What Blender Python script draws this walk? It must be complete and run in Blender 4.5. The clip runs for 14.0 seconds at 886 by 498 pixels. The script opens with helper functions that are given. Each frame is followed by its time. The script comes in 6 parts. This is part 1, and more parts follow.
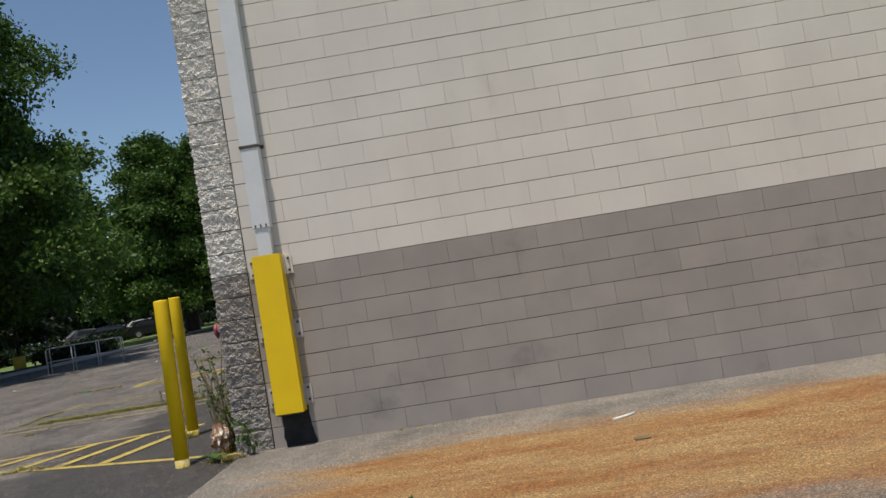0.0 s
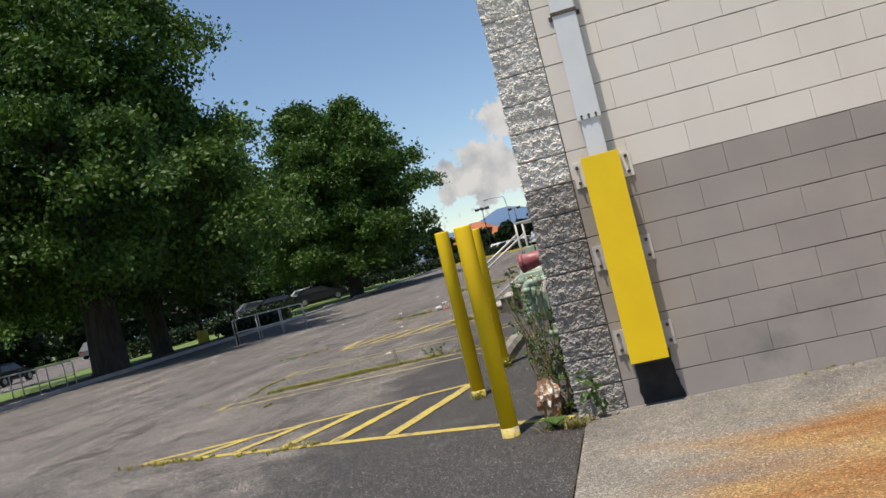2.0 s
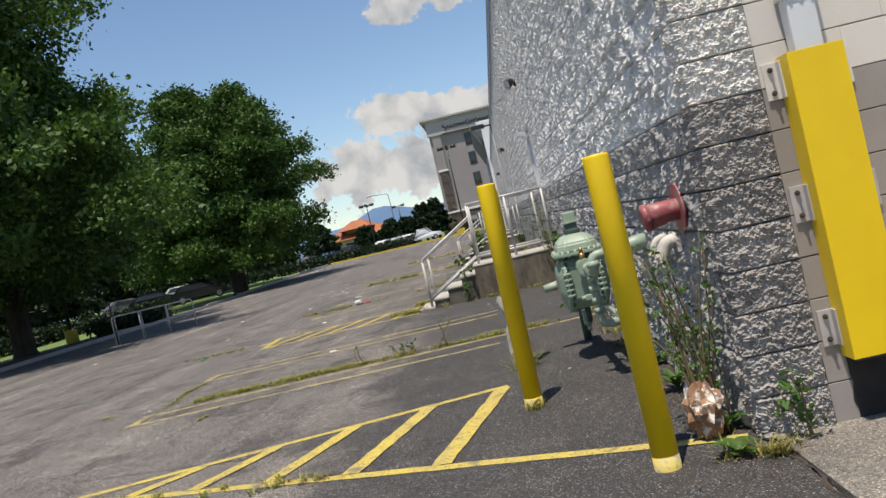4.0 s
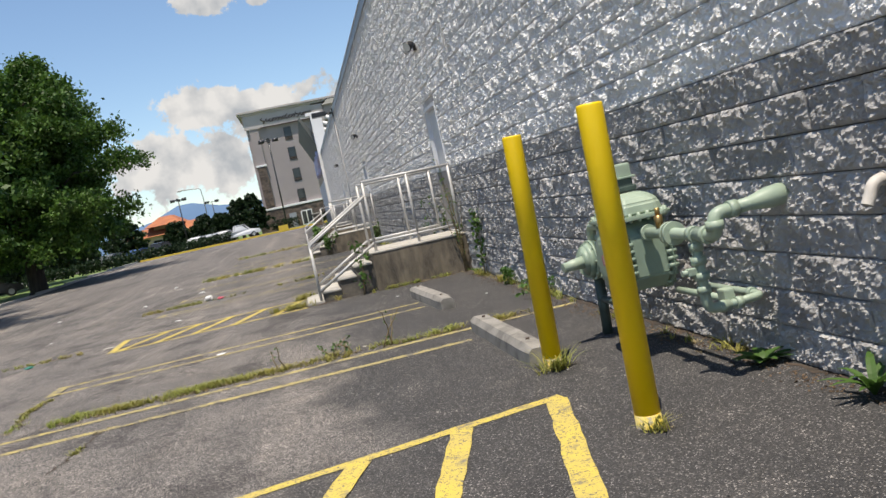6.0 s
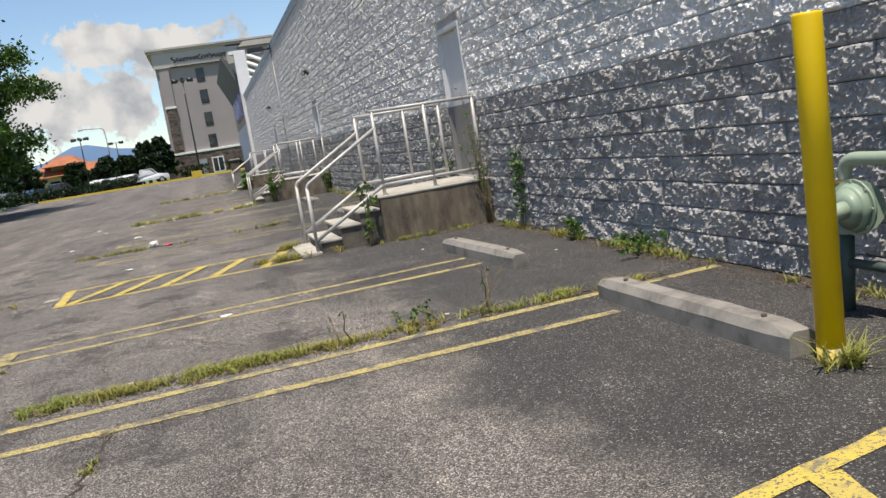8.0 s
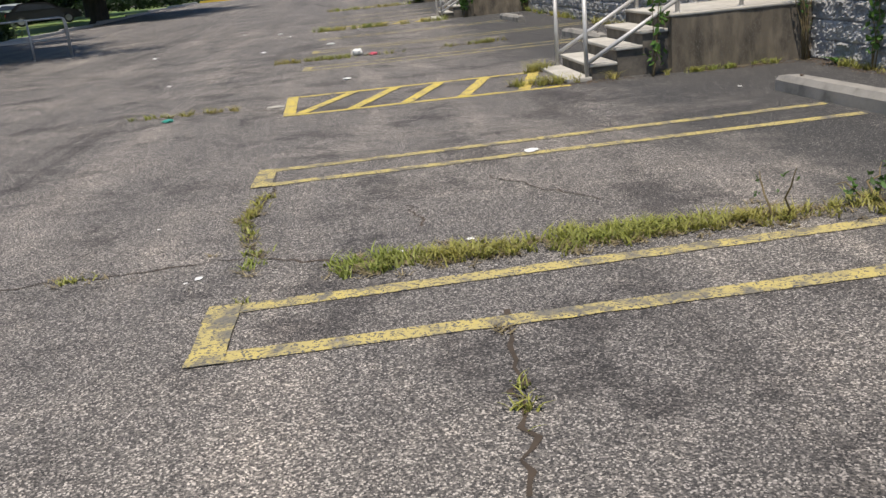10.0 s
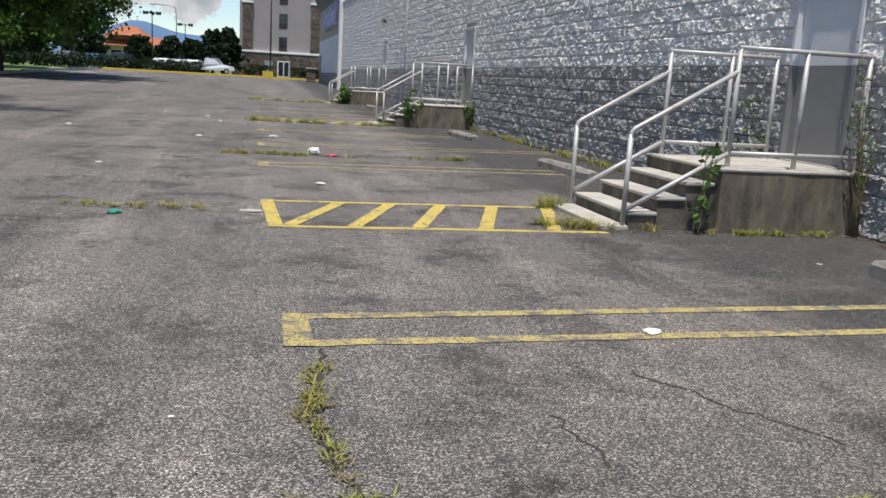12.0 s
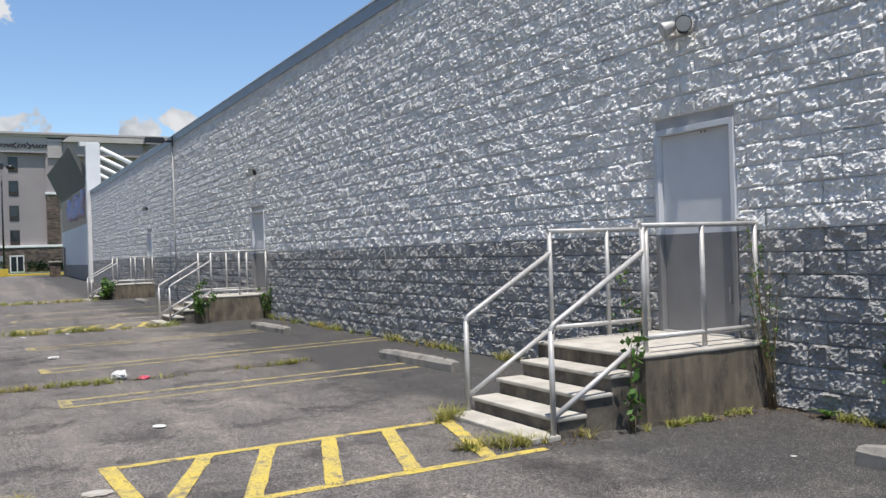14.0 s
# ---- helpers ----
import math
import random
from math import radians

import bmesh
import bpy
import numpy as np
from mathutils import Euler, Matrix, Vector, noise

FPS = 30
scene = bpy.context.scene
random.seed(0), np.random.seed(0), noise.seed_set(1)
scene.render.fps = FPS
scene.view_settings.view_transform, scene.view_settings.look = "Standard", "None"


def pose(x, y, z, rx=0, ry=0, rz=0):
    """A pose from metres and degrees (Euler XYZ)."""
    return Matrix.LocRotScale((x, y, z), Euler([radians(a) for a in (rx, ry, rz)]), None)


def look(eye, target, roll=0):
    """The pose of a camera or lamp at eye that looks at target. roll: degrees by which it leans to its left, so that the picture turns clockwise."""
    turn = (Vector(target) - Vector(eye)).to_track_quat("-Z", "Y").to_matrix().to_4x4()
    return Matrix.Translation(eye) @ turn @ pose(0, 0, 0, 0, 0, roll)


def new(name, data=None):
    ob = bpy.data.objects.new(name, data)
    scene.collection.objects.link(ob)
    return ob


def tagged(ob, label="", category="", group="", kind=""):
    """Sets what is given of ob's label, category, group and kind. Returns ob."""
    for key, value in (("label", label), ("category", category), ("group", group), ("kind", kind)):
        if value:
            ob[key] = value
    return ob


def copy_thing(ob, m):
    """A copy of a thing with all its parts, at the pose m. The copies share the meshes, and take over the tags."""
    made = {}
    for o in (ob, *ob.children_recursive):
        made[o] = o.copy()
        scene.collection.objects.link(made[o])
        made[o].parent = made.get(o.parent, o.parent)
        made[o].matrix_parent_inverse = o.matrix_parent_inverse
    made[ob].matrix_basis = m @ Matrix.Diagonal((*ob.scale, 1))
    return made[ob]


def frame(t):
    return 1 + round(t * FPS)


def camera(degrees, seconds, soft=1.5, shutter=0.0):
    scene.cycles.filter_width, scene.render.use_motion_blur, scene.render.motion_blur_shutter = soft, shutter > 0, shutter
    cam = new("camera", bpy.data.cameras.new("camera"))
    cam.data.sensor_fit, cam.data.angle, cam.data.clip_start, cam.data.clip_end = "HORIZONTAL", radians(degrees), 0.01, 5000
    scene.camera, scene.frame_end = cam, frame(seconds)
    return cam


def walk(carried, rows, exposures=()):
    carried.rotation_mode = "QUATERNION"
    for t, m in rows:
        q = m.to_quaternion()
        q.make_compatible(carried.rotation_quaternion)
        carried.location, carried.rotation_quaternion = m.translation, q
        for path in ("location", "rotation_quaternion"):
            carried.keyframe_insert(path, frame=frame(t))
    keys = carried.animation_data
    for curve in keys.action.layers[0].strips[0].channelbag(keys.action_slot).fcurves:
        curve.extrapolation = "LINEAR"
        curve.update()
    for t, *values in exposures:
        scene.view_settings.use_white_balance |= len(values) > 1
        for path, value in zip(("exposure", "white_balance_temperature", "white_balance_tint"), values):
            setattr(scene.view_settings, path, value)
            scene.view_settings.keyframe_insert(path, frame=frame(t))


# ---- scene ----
cam = camera(55.2, 14.0)
PATH = [
    (0, (2.218, -7.048, 1.199), (2.143, -5.05, 1.265), -9.3),
    (0.5, (1.791, -6.742, 1.217), (1.584, -4.753, 1.264), -11.9),
    (0.8, (1.513, -6.44, 1.227), (1.095, -4.484, 1.249), -10.3),
    (1, (1.345, -6.259, 1.221), (0.877, -4.314, 1.249), -12.7),
    (1.5, (0.899, -5.972, 1.201), (0.463, -4.021, 1.235), -14.4),
    (2, (0.523, -5.48, 1.197), (0.113, -3.522, 1.226), -13.8),
    (2.5, (0.117, -5.095, 1.219), (-0.206, -3.121, 1.234), -15.2),
    (3, (-0.227, -4.63, 1.232), (-0.519, -2.652, 1.228), -12.5),
    (3.2, (-0.378, -4.478, 1.206), (-0.647, -2.497, 1.204), -12.4),
    (5.3, (-1.868, -2.57, 1.241), (-1.701, -0.581, 1.12), -11.8),
    (5.5, (-2.007, -2.425, 1.22), (-1.798, -0.44, 1.101), -11.1),
    (6, (-2.25, -1.9, 1.213), (-1.946, 0.072, 1.077), -12.1),
    (6.5, (-2.514, -1.333, 1.224), (-2.136, 0.627, 1.095), -13.0),
    (7, (-2.796, -0.855, 1.235), (-2.366, 1.096, 1.146), -11.7),
    (7.5, (-3.037, -0.308, 1.244), (-2.586, 1.639, 1.168), -9.9),
    (8, (-3.319, 0.183, 1.22), (-2.824, 2.101, 0.944), -9.3),
    (8.5, (-3.6, 0.735, 1.192), (-3.147, 2.651, 0.838), -9.5),
    (9, (-3.899, 1.158, 1.184), (-3.49, 3.02, 0.579), -10.9),
    (9.2, (-3.986, 1.347, 1.155), (-3.694, 3.228, 0.541), -11.8),
    (11.3, (-5.025, 3.109, 1.117), (-4.887, 4.999, 0.476), -0.6),
    (11.5, (-5.089, 3.296, 1.092), (-4.906, 5.202, 0.514), -0.7),
    (12, (-5.291, 3.643, 1.138), (-4.852, 5.555, 0.751), 3.4),
    (12.5, (-5.462, 3.984, 1.192), (-4.65, 5.776, 0.831), 0.7),
    (13, (-5.619, 4.412, 1.244), (-4.614, 6.109, 0.912), 4.2),
    (13.5, (-5.799, 4.721, 1.348), (-4.652, 6.353, 1.204), -0.1),
    (14, (-5.909, 5.145, 1.415), (-4.945, 6.897, 1.419), -1.9),
]
GROW = 1.084  # the plan is drawn with 187.5 mm courses; the blocks are 203 mm high
walk(cam, [(t, look(Vector(eye) * GROW, Vector(target) * GROW, roll)) for t, eye, target, roll in PATH],
     [(0, -0.3, 7000, 10), (0.9, -0.16, 6980, 10), (1.5, 0.1, 6950, 10), (3, 0.1, 6900, 10), (6.5, 0.35, 6950, 10), (9, 0.2, 6900, 10), (11.5, 0.12, 6550, 10), (12.5, 0.2, 6500, 10), (14, 0.3, 6450, 10)])

# ---- world, sun ----
SUN = Vector((-0.095, -0.25, 0.965)).normalized()
world = bpy.data.worlds.new("world")
scene.world = world
world.use_nodes = True


def build_sky():
    nt = world.node_tree
    nt.nodes.clear()
    N, L = nt.nodes.new, nt.links.new
    out, bg, sky = N("ShaderNodeOutputWorld"), N("ShaderNodeBackground"), N("ShaderNodeTexSky")
    sky.sky_type, sky.sun_disc = "NISHITA", False
    sky.sun_elevation = math.asin(SUN.z)
    sky.sun_rotation = math.atan2(SUN.x, SUN.y)
    sky.air_density, sky.dust_density, sky.ozone_density = 1.0, 0.05, 4.5
    tc = N("ShaderNodeTexCoord")
    # billowing fair-weather clouds: bearing and height of each bank, its spread, and how full it is
    banks = [((-0.115, 0.985, 0.095), 0.11, 0.85), ((-0.085, 0.986, 0.14), 0.075, 0.85), ((-0.02, 0.985, 0.125), 0.07, 0.9), ((0.03, 0.985, 0.1), 0.08, 0.8),
             ((-0.03, 0.967, 0.262), 0.04, 1.0), ((0.01, 0.967, 0.262), 0.04, 1.0), ((-0.06, 0.967, 0.26), 0.035, 0.9), ((0.165, 0.974, 0.142), 0.035, 0.9), ((0.2, 0.965, 0.155), 0.03, 0.9),
             ((0.035, 0.989, 0.145), 0.035, 0.6), ((-0.6, 0.78, 0.12), 0.1, 0.5), ((0.7, 0.68, 0.2), 0.12, 0.8),
             ((-0.8, -0.5, 0.3), 0.2, 0.8), ((0.3, -0.9, 0.3), 0.2, 0.8)]
    nz = N("ShaderNodeTexNoise")
    nz.inputs["Scale"].default_value, nz.inputs["Detail"].default_value, nz.inputs["Roughness"].default_value = 21, 9, 0.62
    L(tc.outputs["Generated"], nz.inputs["Vector"])
    total = None
    for d, spread, full in banks:
        sub = N("ShaderNodeVectorMath")
        sub.operation = "SUBTRACT"
        v = Vector(d).normalized()
        sub.inputs[1].default_value = v
        L(tc.outputs["Generated"], sub.inputs[0])
        sc = N("ShaderNodeVectorMath")
        sc.operation = "MULTIPLY"
        sc.inputs[1].default_value = (1, 1, 1.7)
        L(sub.outputs[0], sc.inputs[0])
        ln = N("ShaderNodeVectorMath")
        ln.operation = "LENGTH"
        L(sc.outputs[0], ln.inputs[0])
        mr = N("ShaderNodeMapRange")
        mr.inputs["From Min"].default_value, mr.inputs["From Max"].default_value = 0, spread * 1.5
        mr.inputs["To Min"].default_value, mr.inputs["To Max"].default_value = full, 0
        L(ln.outputs["Value"], mr.inputs["Value"])
        if total is None:
            total = mr.outputs[0]
        else:
            mx = N("ShaderNodeMath")
            mx.operation = "MAXIMUM"
            L(total, mx.inputs[0])
            L(mr.outputs[0], mx.inputs[1])
            total = mx.outputs[0]
    add = N("ShaderNodeMath")
    add.operation = "MULTIPLY_ADD"
    L(nz.outputs["Fac"], add.inputs[0])
    add.inputs[1].default_value = 1.5
    L(total, add.inputs[2])
    ramp = N("ShaderNodeMapRange")
    ramp.interpolation_type = "SMOOTHSTEP"
    ramp.inputs["From Min"].default_value, ramp.inputs["From Max"].default_value = 1.15, 1.25
    L(add.outputs[0], ramp.inputs["Value"])
    gate = N("ShaderNodeMath")
    gate.operation = "MULTIPLY"
    near = N("ShaderNodeMapRange")
    near.inputs["From Min"].default_value, near.inputs["From Max"].default_value = 0.0, 0.15
    L(total, near.inputs["Value"])
    L(ramp.outputs[0], gate.inputs[0])
    L(near.outputs[0], gate.inputs[1])
    # cloud brightness: white heads, greyer bellies
    nz2 = N("ShaderNodeTexNoise")
    nz2.inputs["Scale"].default_value, nz2.inputs["Detail"].default_value = 26, 5
    L(tc.outputs["Generated"], nz2.inputs["Vector"])
    cr = N("ShaderNodeValToRGB")
    cr.color_ramp.elements[0].position, cr.color_ramp.elements[0].color = 0.35, (2.8, 3.05, 3.4, 1)
    cr.color_ramp.elements[1].position, cr.color_ramp.elements[1].color = 0.6, (4.9, 4.95, 5.05, 1)
    L(nz2.outputs["Fac"], cr.inputs["Fac"])
    mix = N("ShaderNodeMix")
    mix.data_type = "RGBA"
    L(gate.outputs[0], mix.inputs["Factor"])
    L(sky.outputs["Color"], mix.inputs["A"])
    L(cr.outputs["Color"], mix.inputs["B"])
    L(mix.outputs["Result"], bg.inputs["Color"])
    bg.inputs["Strength"].default_value = 0.127
    L(bg.outputs[0], out.inputs["Surface"])


build_sky()
sun = new("sun", bpy.data.lights.new("sun", "SUN"))
sun.data.energy, sun.data.angle, sun.data.color = 4.6, radians(0.53), (1.0, 0.94, 0.86)
sun.matrix_world = look(SUN * 50, (0, 0, 0))


# ---- materials ----
def mat(name, a, b, scale=3.0, rough=0.8, metal=0.0, bump=0.0, bscale=60.0, detail=4.0, vary=0.0, spots=None, spot_scale=90.0, spot_cut=0.62, dirt=None,
        dirt_scale=1.2, dirt_cut=(0.5, 0.7), dist=0.004, island=False, stretch=(1, 1, 1)):
    """Two colours mixed by a broad noise, fine spots, patches of dirt, a bump, and a change of tone from piece to piece."""
    m = bpy.data.materials.new(name)
    m.use_nodes = True
    nt = m.node_tree
    N, L = nt.nodes.new, nt.links.new
    bs = nt.nodes["Principled BSDF"]
    geo = N("ShaderNodeNewGeometry")
    mp = N("ShaderNodeMapping")
    mp.inputs["Scale"].default_value = stretch
    L(geo.outputs["Position"], mp.inputs["Vector"])
    pos = mp.outputs["Vector"]

    def noise_at(s, d=detail, r=0.55):
        n = N("ShaderNodeTexNoise")
        n.inputs["Scale"].default_value, n.inputs["Detail"].default_value, n.inputs["Roughness"].default_value = s, d, r
        L(pos, n.inputs["Vector"])
        return n.outputs["Fac"]

    def blend(fac, col_a, col_b):
        x = N("ShaderNodeMix")
        x.data_type = "RGBA"
        if isinstance(fac, float):
            x.inputs["Factor"].default_value = fac
        else:
            L(fac, x.inputs["Factor"])
        for key, c in (("A", col_a), ("B", col_b)):
            if isinstance(c, tuple):
                x.inputs[key].default_value = (*c, 1)
            else:
                L(c, x.inputs[key])
        return x.outputs["Result"]

    def ramp(v, lo, hi):
        r = N("ShaderNodeMapRange")
        r.interpolation_type = "SMOOTHSTEP"
        r.inputs["From Min"].default_value, r.inputs["From Max"].default_value = lo, hi
        L(v, r.inputs["Value"])
        return r.outputs[0]

    col = blend(ramp(noise_at(scale), 0.3, 0.7), a, b)
    if dirt:
        col = blend(ramp(noise_at(dirt_scale, 6, 0.65), *dirt_cut), col, dirt)
    if spots:
        col = blend(ramp(noise_at(spot_scale, 2), spot_cut, spot_cut + 0.06), col, spots)
    if vary:
        rnd = geo.outputs["Random Per Island"] if island else N("ShaderNodeObjectInfo").outputs["Random"]
        hsv = N("ShaderNodeHueSaturation")
        mr = N("ShaderNodeMapRange")
        mr.inputs["To Min"].default_value, mr.inputs["To Max"].default_value = 1 - vary, 1 + vary
        L(rnd, mr.inputs["Value"])
        L(mr.outputs[0], hsv.inputs["Value"])
        L(col, hsv.inputs["Color"])
        col = hsv.outputs["Color"]
    L(col, bs.inputs["Base Color"])
    bs.inputs["Roughness"].default_value, bs.inputs["Metallic"].default_value = rough, metal
    if bump:
        bp = N("ShaderNodeBump")
        bp.inputs["Strength"].default_value, bp.inputs["Distance"].default_value = bump, dist
        L(noise_at(bscale, 5, 0.6), bp.inputs["Height"])
        L(bp.outputs["Normal"], bs.inputs["Normal"])
    m["made"] = 1
    return m


def tools(m):
    """The node tree of a material, its shader, and short ways to add nodes and links."""
    nt = m.node_tree
    return nt, nt.nodes["Principled BSDF"], nt.nodes.new, nt.links.new


M = {}
M["front_light"] = mat("cream_block_paint", (0.76, 0.705, 0.64), (0.70, 0.645, 0.585), 1.5, 0.75, bump=0.35, bscale=70, vary=0.035, dirt=(0.56, 0.51, 0.46), dirt_cut=(0.58, 0.8), stretch=(1, 1, 0.5))
M["front_grey"] = mat("grey_block_paint", (0.375, 0.33, 0.298), (0.325, 0.288, 0.264), 1.8, 0.7, bump=0.35, bscale=70, vary=0.06, dirt=(0.22, 0.20, 0.19), dirt_cut=(0.55, 0.8))
M["side_light"] = mat("light_split_block", (0.86, 0.845, 0.825), (0.76, 0.745, 0.725), 3, 0.7, bump=1.0, bscale=75, dist=0.012, vary=0.07)
M["side_grey"] = mat("dark_split_block", (0.47, 0.455, 0.44), (0.33, 0.32, 0.312), 4, 0.7, bump=1.0, bscale=75, dist=0.012, vary=0.14)
M["side_light_i"] = mat("light_split_block_rest", (0.86, 0.845, 0.825), (0.76, 0.745, 0.725), 3, 0.7, bump=1.0, bscale=75, dist=0.012, vary=0.07, island=True)
M["side_grey_i"] = mat("dark_split_block_rest", (0.47, 0.455, 0.44), (0.33, 0.32, 0.312), 4, 0.7, bump=1.0, bscale=75, dist=0.012, vary=0.14, island=True)
# joint colours far below the block paint: shadow lines of the courses painted in
M["joint_light"] = mat("shaded_cream_joint", (0.30, 0.27, 0.245), (0.13, 0.12, 0.11), 2.5, 0.9, detail=6)
M["joint_grey"] = mat("shaded_taupe_joint", (0.16, 0.148, 0.14), (0.09, 0.083, 0.08), 2.5, 0.9, detail=6)
M["mould"] = mat("black_mould", (0.03, 0.027, 0.025), (0.012, 0.011, 0.011), 6, 0.9, bump=0.3, bscale=60)
M["corner_light"] = mat("white_split_corner", (0.84, 0.80, 0.745), (0.74, 0.70, 0.65), 4, 0.75, bump=1.0, bscale=95, dist=0.01, vary=0.05)
M["corner_grey"] = mat("grey_split_corner", (0.42, 0.385, 0.355), (0.30, 0.275, 0.255), 5, 0.75, bump=1.0, bscale=95, dist=0.01, vary=0.08)
M["mortar_light"] = mat("light_mortar", (0.5, 0.48, 0.46), (0.42, 0.4, 0.39), 5, 0.9, bump=0.4, bscale=120)
M["mortar_grey"] = mat("grey_mortar", (0.17, 0.165, 0.16), (0.12, 0.118, 0.12), 5, 0.9, bump=0.4, bscale=120)
M["concrete"] = mat("weathered_concrete", (0.42, 0.40, 0.36), (0.33, 0.31, 0.28), 3, 0.9, bump=0.6, bscale=90, dirt=(0.16, 0.14, 0.115), dirt_scale=2.2, dirt_cut=(0.48, 0.68), spots=(0.25, 0.23, 0.2), spot_scale=120, spot_cut=0.6)
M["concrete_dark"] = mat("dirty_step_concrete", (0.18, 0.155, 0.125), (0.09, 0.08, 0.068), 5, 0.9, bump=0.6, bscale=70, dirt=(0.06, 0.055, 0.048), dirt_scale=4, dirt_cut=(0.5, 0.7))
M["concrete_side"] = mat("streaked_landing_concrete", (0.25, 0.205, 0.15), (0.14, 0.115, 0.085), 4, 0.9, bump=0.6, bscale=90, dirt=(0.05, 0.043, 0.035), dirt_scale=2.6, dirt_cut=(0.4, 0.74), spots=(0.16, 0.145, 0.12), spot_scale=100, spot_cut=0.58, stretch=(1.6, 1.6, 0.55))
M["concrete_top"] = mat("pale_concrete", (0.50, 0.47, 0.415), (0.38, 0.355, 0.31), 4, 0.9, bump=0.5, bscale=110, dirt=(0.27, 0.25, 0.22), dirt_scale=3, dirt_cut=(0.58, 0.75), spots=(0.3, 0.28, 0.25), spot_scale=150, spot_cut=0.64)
M["stop"] = mat("worn_stop_concrete", (0.30, 0.28, 0.25), (0.20, 0.188, 0.168), 5, 0.9, bump=0.6, bscale=110, dirt=(0.15, 0.14, 0.125), dirt_scale=5, dirt_cut=(0.5, 0.68), spots=(0.2, 0.19, 0.17), spot_scale=150, spot_cut=0.6)
M["yellow"] = mat("yellow_enamel", (0.93, 0.63, 0.006), (0.88, 0.575, 0.006), 3, 0.42, bump=0.12, bscale=40, dirt=(0.45, 0.30, 0.02), dirt_scale=5, dirt_cut=(0.68, 0.8))
M["yellow_chip"] = mat("chipped_yellow_base", (0.70, 0.52, 0.06), (0.55, 0.46, 0.22), 12, 0.7, bump=0.5, bscale=80, dirt=(0.35, 0.31, 0.24), dirt_scale=14, dirt_cut=(0.5, 0.6))
M["galv"] = mat("painted_steel_rail", (0.52, 0.51, 0.49), (0.42, 0.41, 0.40), 8, 0.5, metal=0.25, bump=0.2, bscale=90, dirt=(0.27, 0.23, 0.19), dirt_scale=9, dirt_cut=(0.62, 0.75))
M["pipe_white"] = mat("white_downspout_enamel", (0.74, 0.75, 0.76), (0.68, 0.69, 0.70), 4, 0.4, bump=0.1, bscale=30)
M["plate"] = mat("painted_bracket_steel", (0.52, 0.48, 0.45), (0.44, 0.40, 0.38), 9, 0.55, bump=0.2, bscale=90, dirt=(0.25, 0.17, 0.11), dirt_scale=20, dirt_cut=(0.62, 0.75))
M["bolt"] = mat("rusty_bolt", (0.14, 0.10, 0.08), (0.09, 0.07, 0.06), 30, 0.6, metal=0.6)
M["meter"] = mat("pale_green_enamel", (0.285, 0.37, 0.285), (0.24, 0.32, 0.25), 5, 0.45, bump=0.12, bscale=60, dirt=(0.20, 0.24, 0.18), dirt_scale=8, dirt_cut=(0.6, 0.78))
M["meter_pale"] = mat("pale_sage_pipe", (0.35, 0.43, 0.33), (0.29, 0.365, 0.285), 6, 0.45, bump=0.12, bscale=70, dirt=(0.26, 0.22, 0.13), dirt_scale=11, dirt_cut=(0.66, 0.78))
M["meter_dark"] = mat("dark_green_pipe", (0.07, 0.10, 0.085), (0.05, 0.075, 0.065), 9, 0.5, bump=0.2, bscale=70)
M["brass"] = mat("tarnished_brass", (0.45, 0.31, 0.11), (0.26, 0.18, 0.08), 20, 0.4, metal=0.8)
M["red_label"] = mat("red_sticker", (0.55, 0.07, 0.09), (0.5, 0.06, 0.08), 6, 0.5)
M["label_white"] = mat("white_sticker", (0.75, 0.75, 0.72), (0.7, 0.7, 0.68), 6, 0.5)
M["glass_dark"] = mat("dark_window_glass", (0.03, 0.035, 0.045), (0.02, 0.025, 0.03), 2, 0.06)
M["red_pipe"] = mat("faded_red_enamel", (0.36, 0.10, 0.11), (0.30, 0.075, 0.085), 9, 0.45, bump=0.2, bscale=60, dirt=(0.42, 0.24, 0.22), dirt_scale=7, dirt_cut=(0.55, 0.7))
M["pvc"] = mat("weathered_white_pvc", (0.62, 0.58, 0.52), (0.5, 0.46, 0.41), 14, 0.6, bump=0.1, bscale=60)
M["door_light"] = mat("light_door_paint", (0.68, 0.69, 0.71), (0.62, 0.635, 0.66), 2, 0.45, bump=0.1, bscale=20, dirt=(0.54, 0.55, 0.56), dirt_scale=2.5, dirt_cut=(0.6, 0.8))
M["door_grey"] = mat("grey_door_paint", (0.23, 0.225, 0.225), (0.195, 0.192, 0.195), 2, 0.5, bump=0.1, bscale=20, dirt=(0.15, 0.145, 0.145), dirt_scale=3, dirt_cut=(0.6, 0.8))
M["flash"] = mat("grey_metal_flashing", (0.40, 0.41, 0.43), (0.35, 0.36, 0.38), 1.5, 0.45, metal=0.3, bump=0.1, bscale=12)
M["cap"] = mat("pale_metal_coping", (0.66, 0.67, 0.68), (0.58, 0.59, 0.6), 2, 0.4, metal=0.3)
M["black"] = mat("black_fixture_enamel", (0.02, 0.02, 0.022), (0.03, 0.03, 0.032), 9, 0.4)
M["lens"] = mat("frosted_lamp_lens", (0.6, 0.6, 0.57), (0.5, 0.5, 0.48), 9, 0.2)
M["bark"] = mat("grey_brown_bark", (0.07, 0.054, 0.043), (0.035, 0.028, 0.023), 6, 0.95, bump=1.0, bscale=14, dist=0.03, stretch=(1, 1, 0.25))
M["bark_dark"] = mat("mulch_soil", (0.07, 0.05, 0.035), (0.035, 0.027, 0.02), 4, 0.95, bump=0.8, bscale=40)


